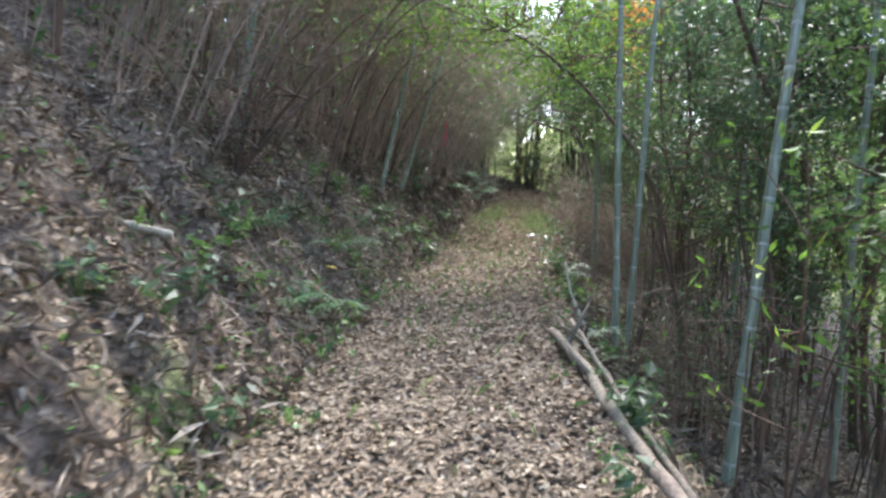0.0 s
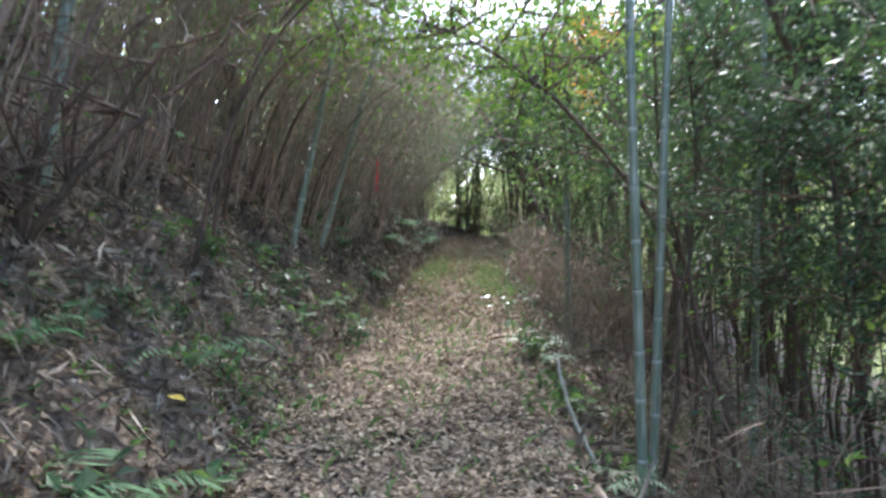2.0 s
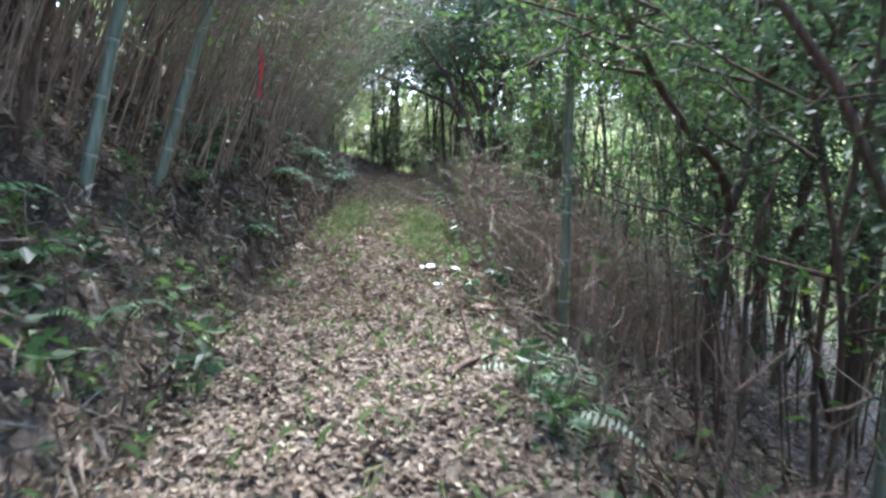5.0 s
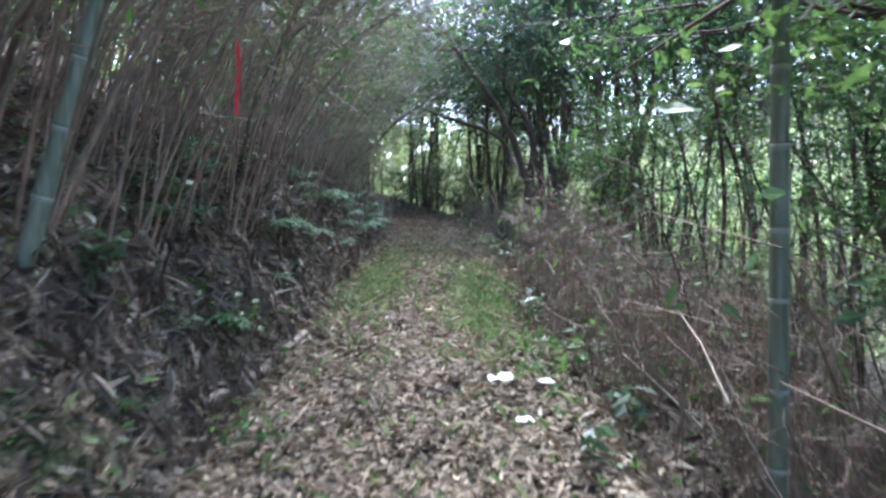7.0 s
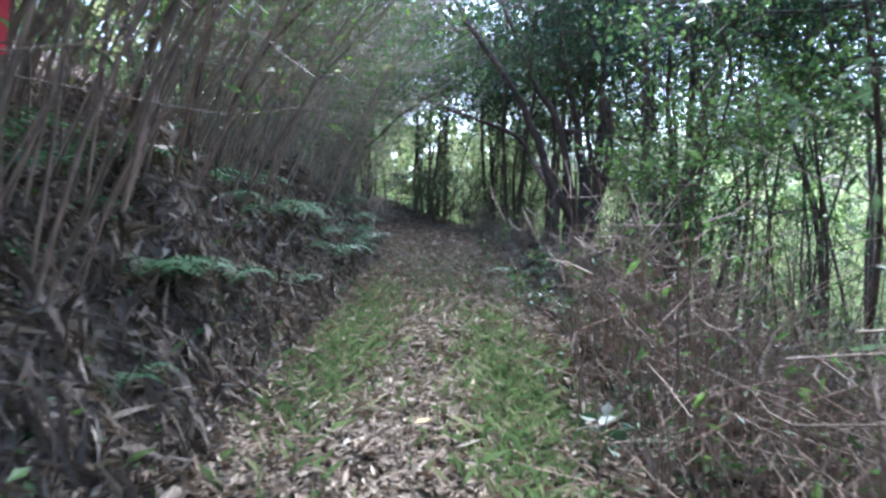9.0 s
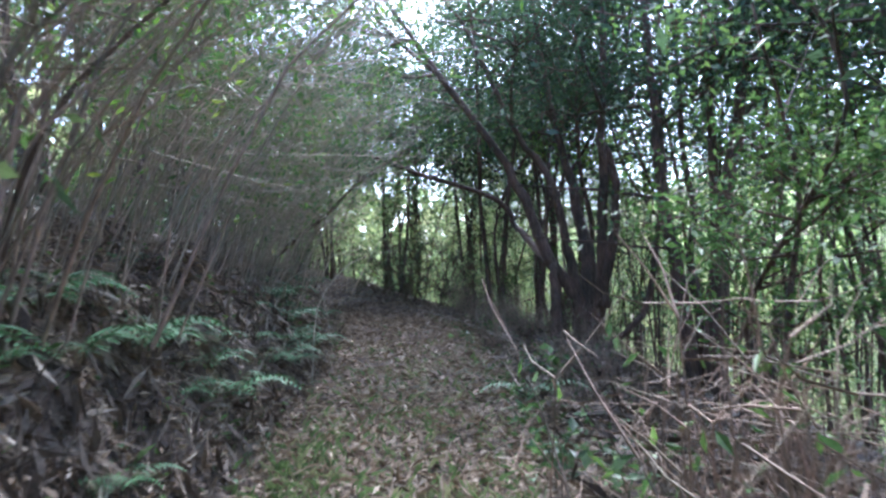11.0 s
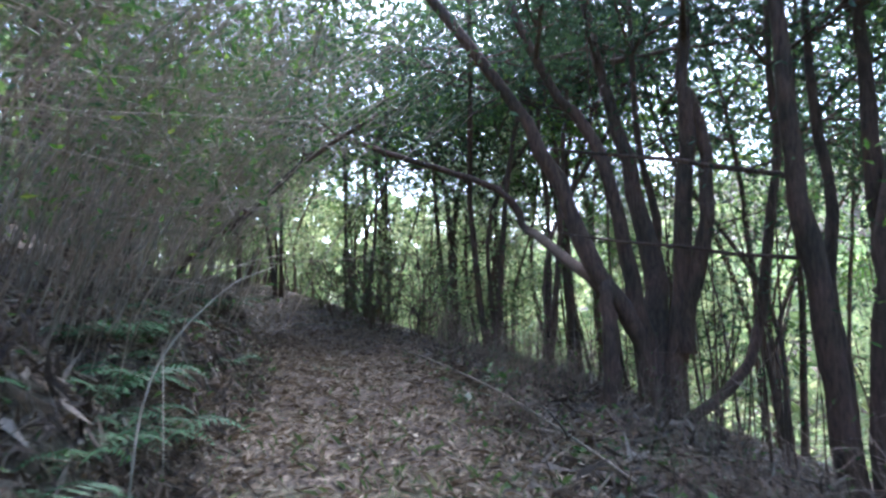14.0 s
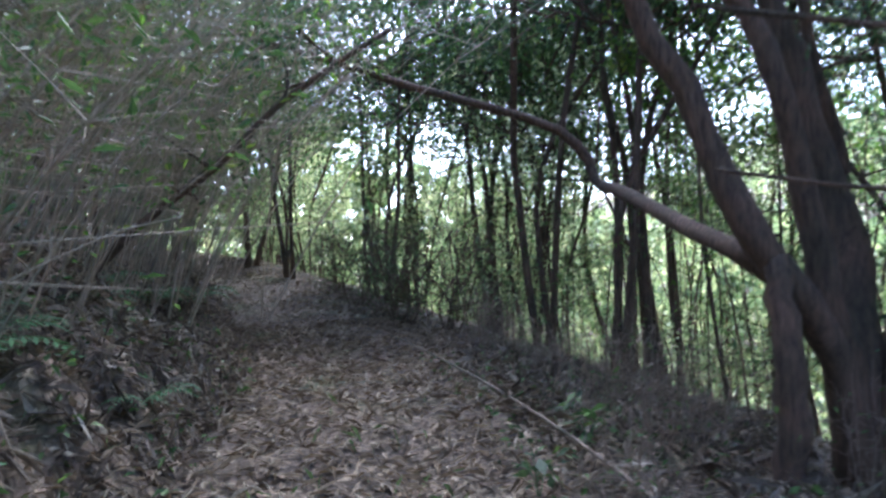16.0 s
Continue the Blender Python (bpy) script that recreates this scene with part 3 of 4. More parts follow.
    stems = [([(4.9, 15.6, -0.6), (5.2, 15.5, 2.0), (4.7, 15.3, 4.2), (4.0, 15.2, 6.2)], 0.03, 0.012)]
    make_tree("autumn_tree", "slender tree with orange autumn leaves at its top", stems, 66, LEAF_ORANGE, BARK, 700, 0.1, 10, 0.7, 0.72, 0.16)


main_tree()


def bank_trees():
    """Two trees at the top of the bank, near the start."""
    z = float(height(-3.7, 6.0)) - 0.15
    make_tree("bank_tree", "brown tree with a thick and a thin trunk on the bank", [([(-4.1, 6.0, z), (-4.05, 6.0, z + 1.2), (-3.95, 6.0, z + 2.5), (-3.7, 6.0, z + 5.5)], 0.11, 0.03), ([(-3.6, 6.05, z), (-3.5, 6.0, z + 0.7), (-3.35, 6.0, z + 1.6), (-3.0, 6.1, z + 4.5)], 0.05, 0.02)], 67, LEAF_MID, BARK, 3000, 0.1, 16, 1.4, 0.5, 0.25)
    z = float(height(-2.2, 6.8)) - 0.1
    r = np.random.default_rng(5)
    make_tree("bare_shrub", "bare twiggy brown shrub spreading on the bank", [([(-2.2, 6.8, z), (-2.2 + a * 0.4, 6.8 + r.normal() * 0.2, z + 0.5 + r.random() * 0.2), (-2.2 + a, 6.8 + r.normal() * 0.5, z + 1.2 + r.random() * 0.9)], 0.032, 0.01) for a in (-0.9, -0.4, 0.2, 0.6, 1.0, 1.2)], 68, LEAF_BAMBOO, BARK, 160, 0.07, 40, 0.6, 0.2, 0.1, "shrub")


bank_trees()


# ---- bamboo ----
def bamboo(points, r0, r1, gap=0.36, seed=0, label="tall green bamboo culm with pale node rings"):
    r = np.random.default_rng(seed)
    stalk = empty("bamboo", None)
    tagged(stalk, label, "bamboo", "bamboo stalks")
    line = curve(points, 40)
    seg = np.concatenate([[0], np.cumsum(np.linalg.norm(np.diff(line, axis=0), axis=1))])

    def at(s):
        return np.array([np.interp(s, seg, line[:, k]) for k in range(3)])

    total, s = seg[-1], 0.0
    while s < total - 0.1:
        e = min(s + gap * r.uniform(0.85, 1.15), total)
        ra, rb = (r0 + (r1 - r0) * q / total for q in (s, e))
        pts = [at(s + 0.006), at(s + 0.03), at((s + e) / 2), at(e - 0.03), at(e - 0.006)]
        g = Geo()
        g.tube(pts, [ra * 1.06, ra, (ra + rb) / 2, rb, rb * 1.05], 12)
        part("internode", g, BAMBOO, stalk)
        ring = Geo()
        ring.tube([at(e - 0.014), at(e - 0.004), at(e + 0.004), at(e + 0.014)], [rb * 1.02, rb * 1.1, rb * 1.1, rb * 1.02], 12)
        part("node_ring", ring, NODE_RING, stalk)
        s = e
    tops = Geo()
    tips = []
    for q in np.linspace(total * 0.62, total, 16):
        for side in range(2):
            a = r.uniform(0, 6.28)
            l = curve([at(q), at(q) + np.array([math.cos(a) * 0.5, math.sin(a) * 0.5, 0.35]), at(q) + np.array([math.cos(a) * 1.1, math.sin(a) * 1.1, 0.15])], 6)
            tops.tube(l, np.linspace(0.008, 0.002, 6), 4)
            tips.append(l[2:])
    part("twig_mass", tops, BAMBOO, stalk, kind="stuff")
    tips = np.vstack(tips)
    f = Geo()
    f.leaves(tips[r.integers(0, len(tips), 900)] + r.normal(size=(900, 3)) * 0.12, 0.12, r, 0.2, 0.16)
    part("foliage", f, LEAF_BAMBOO, stalk, smooth=False)
    return stalk


def culm(x, y, x1, y1, tall, r0, seed, low=0.0):
    z = float(height(x, y)) - 0.05
    return bamboo([(x, y, z), ((2 * x + x1) / 3 + low, (2 * y + y1) / 3, z + tall / 3), ((x + 2 * x1) / 3, (y + 2 * y1) / 3, z + 2 * tall / 3), (x1 - 0.3, y1, z + tall)], r0, r0 * 0.45, 0.36, seed)


culm(1.85, 6.7, 1.55, 6.55, 9.0, 0.035, 1)
culm(2.08, 7.1, 2.42, 7.1, 9.0, 0.035, 2)
culm(2.3, 5.0, 3.2, 5.3, 8.5, 0.048, 3)
culm(2.66, 11.2, 2.55, 11.2, 8.5, 0.047, 4)
culm(-0.8, 12.0, 1.5, 12.0, 8.0, 0.05, 6)
culm(-1.08, 10.9, 0.6, 10.9, 8.0, 0.046, 7)
culm(-2.45, 7.6, -1.3, 7.6, 8.0, 0.058, 8)
culm(4.3, 9.5, 4.6, 9.6, 8.5, 0.045, 9)
culm(4.0, 6.4, 4.3, 6.5, 8.5, 0.045, 10)


# ---- thickets ----
def thicket_clump(seed, stems, tall, lean, spread, leaves, label, name, group, leaf_mat=None, twigs=5, thick=0.008, cane=None, leaf=0.085, fork=0.3):
    r = np.random.default_rng(seed)
    clump = tagged(empty(name), label, "thicket", group)
    g, tips = Geo(), []
    for k in range(stems):
        b = np.array([r.normal() * spread, r.normal() * spread, -0.15])
        h = tall * r.uniform(0.5, 1.1)
        l = lean * h * r.uniform(0.4, 1.3)
        q = np.array([l + r.normal() * fork * 0.5 * h, r.normal() * 0.22 * h, 0])
        line = wobble(curve([b, b + q * 0.22 + [0, 0, h * 0.4], b + q * 0.6 + [0, 0, h * 0.75], b + q + [0, 0, h]], 7), 0.012, r)
        g.tube(line, np.linspace(thick * r.uniform(0.5, 1.3), 0.002, 7), 4)
        tips.append(line[4:])
        for j in range(twigs):
            s = line[r.integers(2, 7)]
            t = s + np.array([r.normal() * fork + lean * 0.15, r.normal() * fork, r.uniform(-0.1, 0.4)]) * min(h, 2) * 0.7
            g.tube([s, (s + t) / 2 + r.normal(size=3) * 0.02, t], [0.0045, 0.0035, 0.002], 3)
            tips.append(np.array([t]))
    part("cane_mass", g, cane or CANE, clump, kind="stuff")
    if leaves:
        tips = np.vstack(tips)
        f = Geo()
        f.leaves(tips[r.integers(0, len(tips), leaves)] + r.normal(size=(leaves, 3)) * 0.08, leaf, r, 0.2, 0.3)
        part("foliage", f, leaf_mat, clump, smooth=False)
    return clump


def spread_copies(kinds, spots, seed, sizes=(0.85, 1.15), turn=25):
    r = np.random.default_rng(seed)
    first = set()
    for x, y in spots:
        ob = kinds[r.integers(0, len(kinds))]
        m = put(x, y, 0.03, r.uniform(-turn, turn), r.uniform(*sizes))
        if ob.name in first:
            c = copy_thing(ob, m)
            c.scale = m.to_scale()
        else:
            first.add(ob.name)
            ob.matrix_basis = m


def thickets():
    r = np.random.default_rng(77)
    brown = [thicket_clump(100 + k, 22, 3.9, 0.7, 0.5, 420, "dense leaning thicket of thin brown canes with sparse green leaves", "cane_thicket", "thickets on the bank", (LEAF_BAMBOO, LEAF_MID, LEAF_BAMBOO)[k], 10, 0.0105, CANE_DARK, 0.1) for k in range(3)]
    green = [thicket_clump(104 + k, 20, 4.3, 0.66, 0.45, 620, "leaning thicket of pale thin canes with fresh green leaves", "cane_thicket", "thickets on the bank", (LEAF_BAMBOO, LEAF_MID, LEAF_BRIGHT)[k], 11, 0.0085, CANE, 0.1) for k in range(3)]
    low, high = [], []
    for y in np.arange(6.6, 17.4, 0.9):
        for d in (-2.0, -2.9, -3.9, -5.2):
            if d < -2.0 or y > 11.5:
                low.append((float(path_x(y)) + d + r.normal() * 0.2, y + r.normal() * 0.25))
    for y in np.arange(17.6, 42, 0.95):
        for d in (-2.1, -3.2):
            high.append((float(path_x(y)) + d + r.normal() * 0.25, y + r.normal() * 0.3))
    spread_copies(brown, low, 5)
    spread_copies(green, high, 55)
    dry = [thicket_clump(120 + k, 30, 1.45, -0.05, 0.34, 45, "waist-high clump of dry brown canes beside the path", "dry_brush", "dry brush by the path", LEAF_MID, 4, 0.0085, CANE_RED, fork=0.26) for k in range(3)]
    spots = [(float(path_x(y)) + d + r.normal() * 0.15, y + r.normal() * 0.25) for y in np.arange(11.8, 16.6, 0.55) for d in (1.55, 2.1, 2.8, 3.6)]
    spots += [(float(path_x(y)) + 1.9 + r.normal() * 0.2, y) for y in np.arange(6.0, 11.5, 1.7)]
    spread_copies(dry, spots, 6, (0.65, 1.15), 180)
    spots = [(float(path_x(y)) + d + r.normal() * 0.2, y) for y in np.arange(19.0, 28.5, 0.8) for d in (1.7, 2.3)]
    spread_copies([copy_thing(c, c.matrix_basis) for c in dry], spots, 66, (0.3, 0.6), 180)
    stand = [thicket_clump(130 + k, 12, 3.6, -0.08, 0.6, 500, "stand of thin grey-brown saplings with small leaves", "sapling_stand", "sapling stands", (LEAF_MID, LEAF_DARK, LEAF_BRIGHT)[k], 6, 0.014, BARK, fork=0.2) for k in range(3)]
    spots = [(float(path_x(y)) + d + r.normal() * 0.4, y + r.normal() * 0.5) for y in np.arange(3.5, 36, 2.3) for d in (3.9, 6.0)]
    spread_copies(stand, spots, 7, (0.8, 1.2), 180)


thickets()


# ---- ferns, grass, seedlings ----
def fern(seed, label="green fern with arching fronds on the bank"):
    r = np.random.default_rng(seed)
    plant = tagged(empty("fern"), label, "fern", "ferns on the bank")
    for k in range(7):
        a = k * 0.9 + r.normal() * 0.2
        ln = r.uniform(0.32, 0.55)
        dirv = np.array([math.cos(a), math.sin(a), 0])
        line = curve([(0, 0, 0), dirv * ln * 0.4 + [0, 0, ln * 0.35], dirv * ln * 0.8 + [0, 0, ln * 0.38], dirv * ln * 1.1 + [0, 0, ln * 0.2]], 14)
        g = Geo()
        g.tube(line, np.linspace(0.003, 0.001, 14), 3)
        side = np.array([-math.sin(a), math.cos(a), 0])
        for i in range(2, 14):
            w = 0.30 * ln * math.sin(math.pi * (0.15 + 0.85 * (i / 14)) ** 0.8) + 0.012
            for s in (-1, 1):
                p = line[i]
                tip = p + side * s * w + dirv * w * 0.35 - np.array([0, 0, w * 0.25])
                V = np.array([p - dirv * 0.006, p + (tip - p) * 0.45 - dirv * 0.013, tip, p + (tip - p) * 0.45 + dirv * 0.013])
                g.add(V, np.array([[0, 1, 2], [0, 2, 3]]))
        part("frond", g, FERN, plant, smooth=False)
    return plant


def seedling(seed, material, leaf=0.1, tall=0.28):
    r = np.random.default_rng(seed)
    plant = tagged(empty("seedling"), "small green seedling growing among dead leaves", "plant", "seedlings")
    g, f = Geo(), Geo()
    for k in range(4):
        a = r.uniform(0, 6.28)
        l = curve([(0, 0, -0.02), (0.04 * math.cos(a), 0.04 * math.sin(a), tall * 0.6), (0.14 * math.cos(a), 0.14 * math.sin(a), tall * r.uniform(0.7, 1.1))], 6)
        g.tube(l, np.linspace(0.004, 0.002, 6), 4)
        f.leaves(l[[2, 3, 4, 5, 5]] + r.normal(size=(5, 3)) * 0.03, leaf, r, 0.9, 0.5)
    part("stalk", g, FERN, plant)
    part("foliage", f, material, plant, smooth=False)
    return plant


def small_plants():
    r = np.random.default_rng(88)
    kinds = [fern(140 + k) for k in range(3)]
    spots = [(float(path_x(y)) - r.uniform(1.15, 2.3), y) for y in np.concatenate([r.uniform(4, 12.5, 9), r.uniform(13, 18.5, 34), r.uniform(18.5, 27, 22)])]
    spots += [(float(path_x(y)) - r.uniform(1.05, 1.7), y) for y in r.uniform(16.5, 23, 6)]
    spots += [(float(path_x(y)) + r.uniform(1.1, 1.7), y) for y in r.uniform(5, 20, 8)]
    spread_copies(kinds, spots, 8, (0.5, 1.05), 180)
    kinds = [seedling(150, LEAF_MID), seedling(151, LEAF_DARK), seedling(152, LEAF_MID, 0.07, 0.2)]
    spots = [(float(path_x(y)) - r.uniform(0.75, 2.0), y) for y in r.uniform(2.2, 14, 60)]
    spots += [(float(path_x(y)) + r.uniform(0.85, 1.5), y) for y in r.uniform(2.5, 24, 40)]
    spread_copies(kinds, spots, 9, (0.6, 1.3), 180)
    # two tufts of low grass on either side of the trodden line
    g = Geo()
    for ym, ys, dm, ds, n in ((15.2, 1.1, 0.62, 0.17, 2300), (16.2, 1.0, -0.6, 0.15, 1600), (18.5, 2.2, 0.0, 0.6, 1500), (9.5, 3.0, 0.1, 0.7, 900)):
        y = ym + ys * r.normal(size=n)
        x = path_x(y) + dm + ds * r.normal(size=n)
        h = r.uniform(0.03, 0.13, n)
        z = height(x, y)
        a = r.uniform(0, 6.28, n)
        lx, ly = r.normal(size=n) * 0.05, r.normal(size=n) * 0.05
        w = 0.004
        V = np.stack([np.stack([x - w * np.cos(a), y - w * np.sin(a), z - 0.01], 1), np.stack([x + w * np.cos(a), y + w * np.sin(a), z - 0.01], 1),
                      np.stack([x + lx * 0.5, y + ly * 0.5, z + h * 0.7], 1), np.stack([x + lx * 1.3, y + ly * 1.3, z + h], 1)], 1).reshape(-1, 3)
        o = np.arange(n)[:, None] * 4
        g.add(V, np.vstack([o + [0, 1, 2], o + [1, 3, 2]]))
    tagged(new("grass", g.mesh("grass", GRASS, False)), "low green grass on both sides of the trodden line", "grass", kind="stuff")


small_plants()


# ---- single things ----
def stick(name, label, points, r0, r1, material, seed, twigs=0, category="branch"):
    r = np.random.default_rng(seed)
    ob = tagged(empty(name), label, category)
    line = wobble(curve(points, 18), r0 * 0.15, r)
    g = Geo()
    g.tube(line, np.linspace(r0, r1, 18) * r.uniform(0.88, 1.12, 18), 8)
    part("stem", g, material, ob)
    for k in range(twigs):
        s = line[r.integers(5, 17)]
        d = r.normal(size=3) * 0.3 + np.array([0, 0, 0.15])
        t = Geo()
        t.tube(curve([s, s + d * 0.5 + r.normal(size=3) * 0.03, s + d], 5), np.linspace(r1 * 0.9, 0.002, 5), 4)
        part("twig", t, material, ob)
    return ob


def on(x, y, up=0.03):
    return (x, y, float(height(x, y)) + up)


def single_things():
    stick("fallen_log", "grey dead log lying along the path edge", [on(1.2, 2.5, 0.05), on(1.06, 3.5, 0.06), on(1.0, 4.5, 0.08), on(0.97, 5.5, 0.08)], 0.045, 0.035, DEADWOOD, 1, 2, "log")
    stick("fallen_log", "thin grey dead branch beside the log", [on(1.38, 2.8, 0.05), on(1.22, 4.2, 0.08), on(1.13, 5.5, 0.2)], 0.03, 0.02, DEADWOOD, 2, 2, "log")
    stick("fallen_log", "pale dead branch lying across the bank", [(-3.0, 3.9, 1.35), (-2.3, 4.1, 1.27), (-1.75, 4.2, 1.15)], 0.034, 0.026, PALE_WOOD, 3, 1, "log")
    stick("leaning_stake", "pale bare stick leaning at the path edge", [on(1.55, 6.6, -0.05), (1.42, 6.95, 0.45), (1.36, 7.1, 0.8)], 0.018, 0.012, PALE_WOOD, 4)
    stick("fallen_log", "short brown log at the foot of the bank", [on(-0.02, 12.2, 0.05), on(0.2, 13.0, 0.06), on(0.45, 13.9, 0.05)], 0.035, 0.028, DEADWOOD, 5, 0, "log")
    stick("leaning_stick", "thin pale stick poking up from the brush", [on(3.0, 11.9, 0.0), (2.75, 12.2, 0.7), (2.55, 12.6, 0.96)], 0.01, 0.007, PALE_WOOD, 6)
    stick("fallen_branch", "dark stick lying on the leaves", [on(1.2, 9.6, 0.02), on(1.6, 10.0, 0.03), on(2.1, 10.3, 0.03)], 0.02, 0.012, BARK, 7, 1)
    stick("dead_branch", "bare crooked dead branch in the brush", [(3.04, 15.00, 0.40), (3.11, 15.07, 0.86), (3.50, 15.13, 1.10), (4.03, 15.20, 1.12), (4.58, 15.27, 1.19), (4.41, 15.33, 1.31), (4.62, 15.40, 1.38)], 0.012, 0.005, PALE_WOOD, 8, 4)
    stick("dead_branch", "bare grey dead branch leaning in the brush", [(3.13, 14.90, 0.44), (2.97, 15.00, 0.77), (2.92, 15.10, 1.02), (2.81, 15.20, 1.21)], 0.009, 0.004, PALE_WOOD, 18, 4)
    stick("dead_branch", "thin grey dead branch rising from the brush", [(3.13, 15.10, 0.83), (3.40, 15.23, 1.04), (3.63, 15.37, 1.35), (4.11, 15.50, 1.35)], 0.007, 0.004, PALE_WOOD, 19, 3)
    stick("leaning_cane", "pale broken cane arching out of the bank", [on(1.55, 20.2, -0.05), (1.62, 20.35, 2.25), (1.9, 20.55, 2.66), (2.15, 20.7, 2.8)], 0.006, 0.003, PALE_WOOD, 20, 1)
    stick("leaning_cane", "thin pale cane leaning across the thicket", [(1.05, 22.5, 2.44), (1.38, 22.45, 2.69), (1.88, 22.4, 2.93), (2.2, 22.3, 3.0)], 0.006, 0.003, PALE_WOOD, 21, 1)
    stick("fallen_branch", "long pale fallen branch beside the path", [(3.3, 29.8, 2.12), (3.7, 27.0, 2.05), (4.05, 23.9, 1.86), (4.1, 22.0, 1.72), (4.2, 20.6, 1.5)], 0.009, 0.013, DEADWOOD, 9, 3)
    stick("fallen_branch", "dark dead branch lying across the slope", [(3.55, 20.6, 1.47), (4.34, 20.2, 1.38), (5.15, 19.9, 1.35), (6.3, 19.6, 1.29)], 0.018, 0.012, BARK, 10, 3)
    stick("leaning_limb", "dark bare limb leaning over the path from the bank", [on(0.6, 26.0, -0.1), (1.26, 26.0, 3.47), (1.84, 26.0, 3.92), (2.4, 26.0, 4.5), (3.48, 26.0, 5.27)], 0.05, 0.03, BARK, 11, 6)
    stick("broken_trunk", "broken dead trunk standing below the path", [on(7.4, 21.6, -0.1), (7.48, 21.6, 1.2), (7.52, 21.6, 1.93)], 0.085, 0.07, BARK, 12, 0, "trunk")
    stick("broken_trunk", "forked broken dead trunk below the path", [on(7.7, 21.8, -0.1), (8.06, 21.8, 1.7), (8.25, 21.8, 2.3), (8.1, 21.9, 3.4)], 0.06, 0.02, BARK, 13, 3, "trunk")
    r = np.random.default_rng(23)
    for k in range(16):
        y = 7.5 + k * 0.66
        x = float(path_x(y)) - r.uniform(1.7, 3.0)
        z = float(height(x, y)) - 0.05
        a, h = r.uniform(0.5, 1.3), r.uniform(2.2, 3.6)
        stick("leaning_sapling", "dark bent woody sapling leaning out of the bank", [(x, y, z), (x + a * 0.25, y + r.normal() * 0.1, z + h * 0.4), (x + a * 0.8, y + r.normal() * 0.2, z + h * 0.75), (x + a * 1.7, y + r.normal() * 0.4, z + h)], r.uniform(0.016, 0.03), 0.008, BARK, 400 + k, 5, "sapling")["group"] = "leaning saplings"
    for x, y, a, h in ((2.85, 5.6, 0.1, 3.4), (2.25, 7.4, 0.5, 2.4), (2.6, 6.9, -0.3, 2.6), (3.3, 6.6, 0.2, 3.2), (3.0, 8.2, 0.4, 3.0), (3.6, 5.2, 0.3, 3.4), (2.7, 4.6, 0.5, 2.0), (3.7, 7.6, -0.2, 3.5), (2.9, 9.4, 0.5, 2.6), (3.5, 10.2, -0.4, 2.6)):
        z = float(height(x, y)) - 0.05
        stick("thin_sapling", "thin dark bare sapling on the slope below the path", [(x, y, z), (x + a * 0.2 + 0.06, y, z + h * 0.35), (x + a * 0.6 - 0.05, y + 0.1, z + h * 0.7), (x + a, y + 0.1, z + h)], r.uniform(0.016, 0.03), 0.007, BARK, 430 + int(x * 10), 7, "sapling")["group"] = "saplings below the path"
    r = np.random.default_rng(17)
    for k in range(46):
        y = r.uniform(2.5, 29)
        d = r.uniform(-2.0, -0.7) if k % 2 else r.uniform(0.5, 2.4)
        x = float(path_x(y)) + d
        a, n = r.uniform(0, 6.28), r.uniform(0.25, 0.8)
        rise = 0.03 if abs(d) < 1.1 else r.uniform(0.03, 0.35)
        stick("dead_twig", "thin dead twig lying among fallen leaves", [on(x, y, 0.015), on(x + math.cos(a) * n / 2, y + math.sin(a) * n / 2, 0.02 + rise / 2), on(x + math.cos(a) * n, y + math.sin(a) * n, rise)], r.uniform(0.005, 0.011), 0.003, (DEADWOOD, BARK, CANE)[k % 3], 200 + k, 1)["group"] = "dead twigs"
    # red marking tape
    g = Geo()
    z = np.linspace(3.12, 2.58, 9)
    x = 0.02 + 0.012 * np.sin(z * 9)
    y = 13.4 + 0.02 * np.cos(z * 7)
    V = np.stack([np.stack([x - 0.014, y, z], 1), np.stack([x + 0.014, y + 0.012 * np.sin(z * 5), z], 1)], 1).reshape(-1, 3)
    o = np.arange(8)[:, None] * 2
    g.add(V, np.vstack([o + [0, 1, 3], o + [0, 3, 2]]))
    tagged(new("marking_tape", g.mesh("marking_tape", TAPE)), "red plastic tape hanging from the thicket", "tape")
    # litter of paper and single leaves
    r = np.random.default_rng(91)
    for x, y, s in ((1.74, 12.6, 0.085), (1.98, 12.5, 0.06), (1.7, 12.0, 0.05)):
        n = 5
        u, v = np.meshgrid(np.linspace(-1, 1, n), np.linspace(-0.8, 0.8, n))
        zz = 0.25 * np.sin(2.5 * u + 1) * np.cos(2 * v) + r.normal(size=u.shape) * 0.07
        V = np.stack([x + s * u, y + s * v, float(height(x, y)) + 0.055 + s * zz], 2).reshape(-1, 3)
        j, i = np.meshgrid(np.arange(n - 1), np.arange(n - 1), indexing="ij")
        a = (j * n + i).ravel()
        g = Geo()
        g.add(V, np.vstack([np.stack([a, a + 1, a + n + 1], 1), np.stack([a, a + n + 1, a + n], 1)]))
        tagged(new("paper_scrap", g.mesh("paper_scrap", PAPER)), "crumpled white paper scrap lying on the path", "paper", "paper scraps")
    for x, y, s in ((-1.08, 6.29, 0.21), (1.56, 14.56, 0.09), (2.0, 20.0, 0.09)):
        g = Geo()
        g.leaves(np.array([[x, y, float(height(x, y)) + 0.1]]), s, r, 4.0, 0.55)
        tagged(new("yellow_leaf", g.mesh("yellow_leaf", YELLOW, False)), "large yellow fallen leaf on brown litter", "leaf")


single_things()


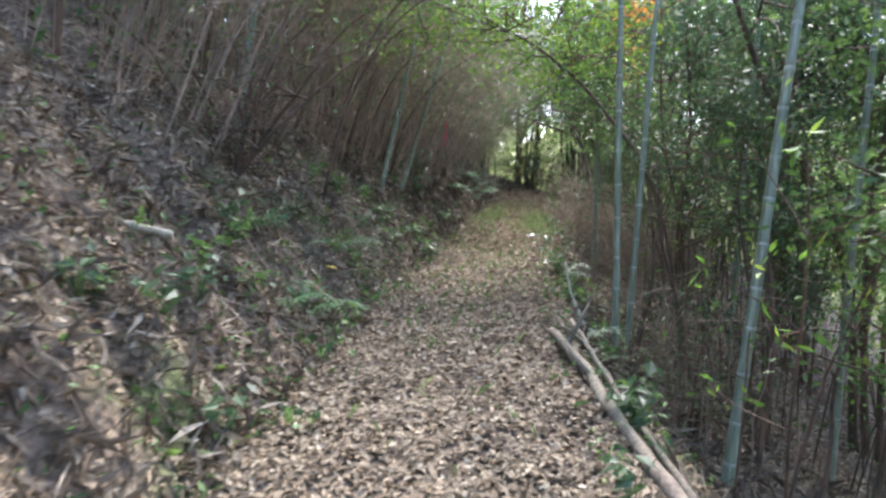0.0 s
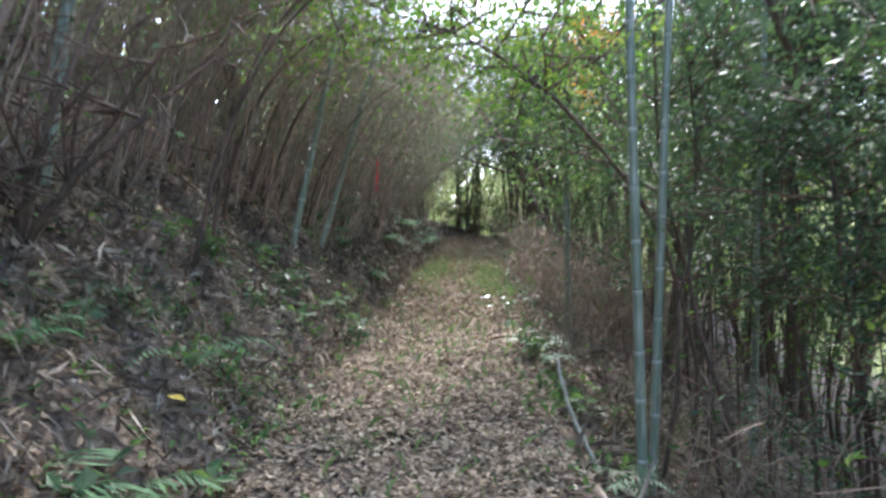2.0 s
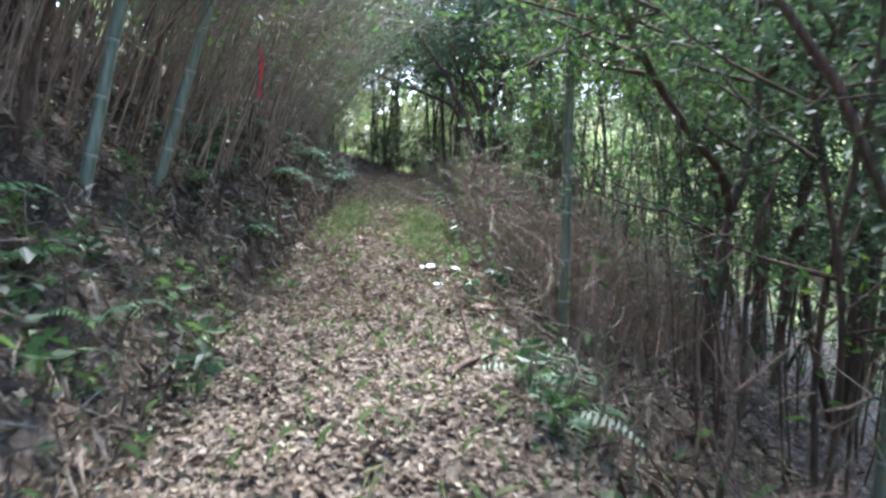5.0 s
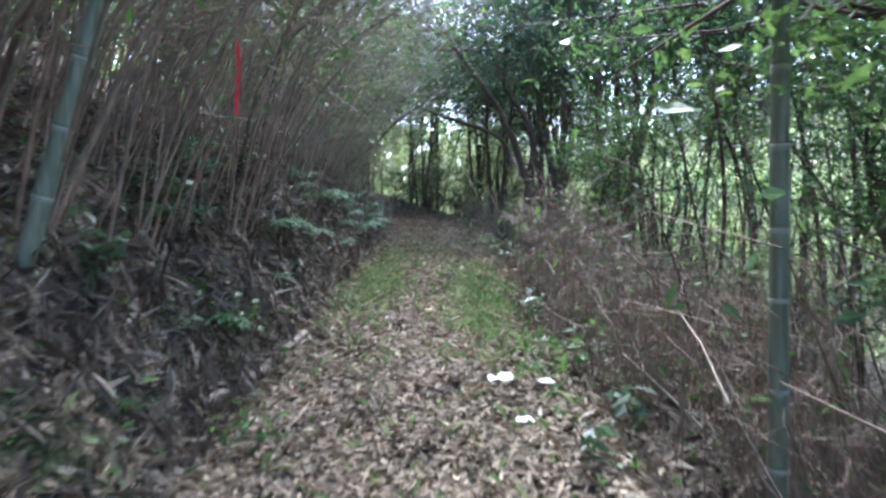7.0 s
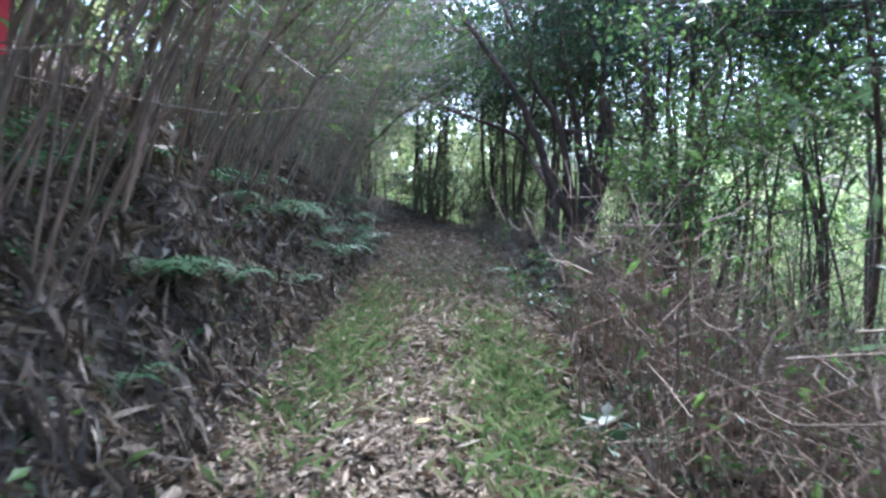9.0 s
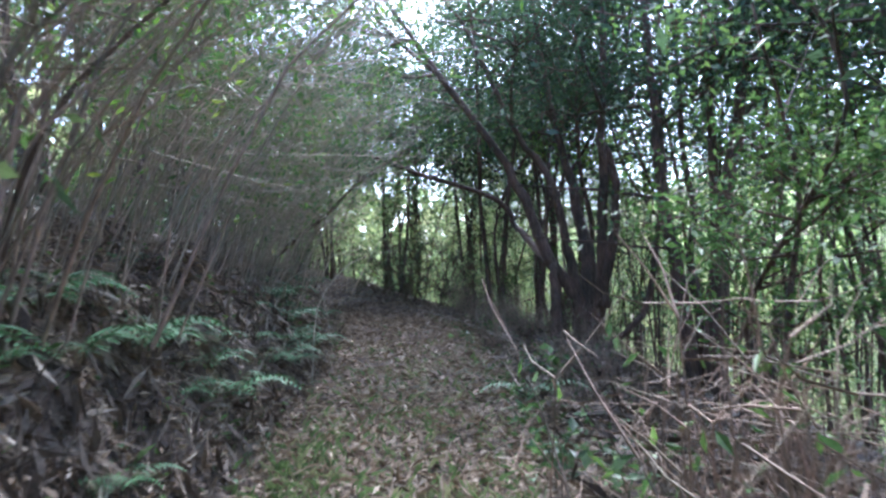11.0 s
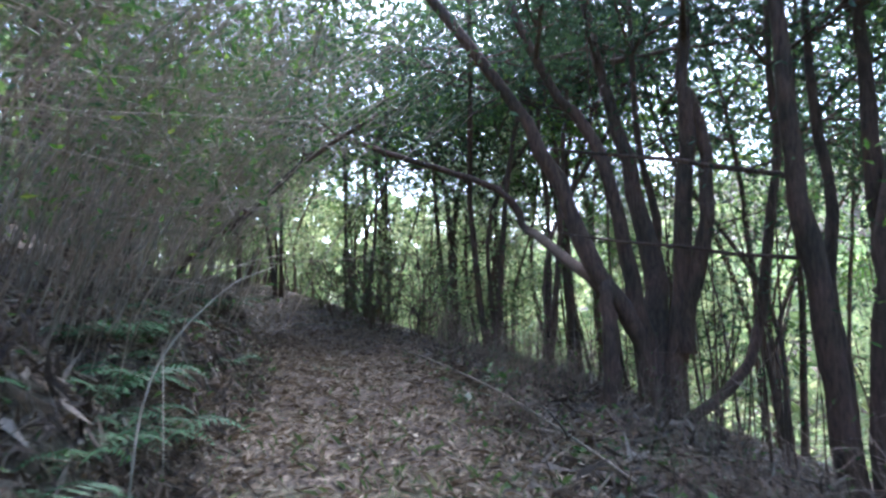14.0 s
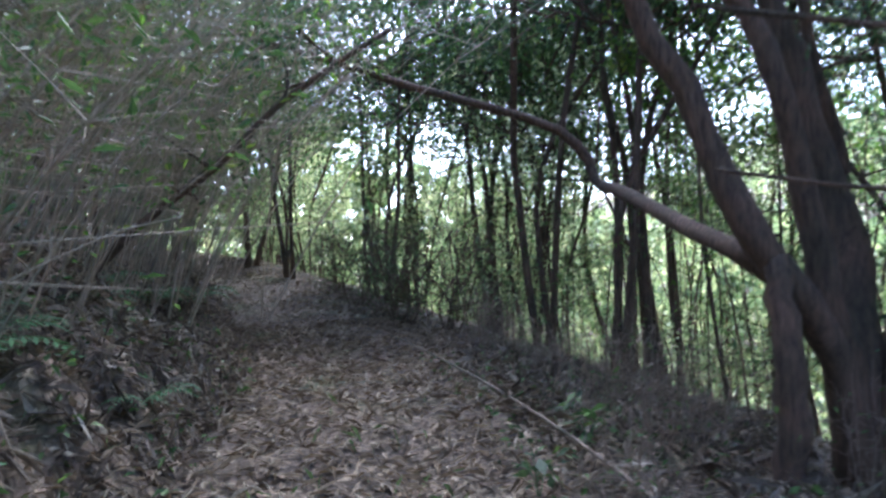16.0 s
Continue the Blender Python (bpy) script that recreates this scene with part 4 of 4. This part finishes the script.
# ---- far woods ----
def far_woods():
    r = np.random.default_rng(99)
    g = Geo()
    n = 34000
    a, q = r.uniform(-0.6, 2.9, n), 30 + 75 * r.random(n) ** 1.5
    x, y = 4 + q * np.cos(a), 18 + q * np.sin(a)
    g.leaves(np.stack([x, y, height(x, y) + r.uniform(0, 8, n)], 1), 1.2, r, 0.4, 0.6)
    tagged(new("far_woods", g.mesh("far_woods", LEAF_FAR_SUNLIT, False)), "woods on the far hillside, leaves coloured bright as if sunlit", "woods", kind="stuff")


far_woods()
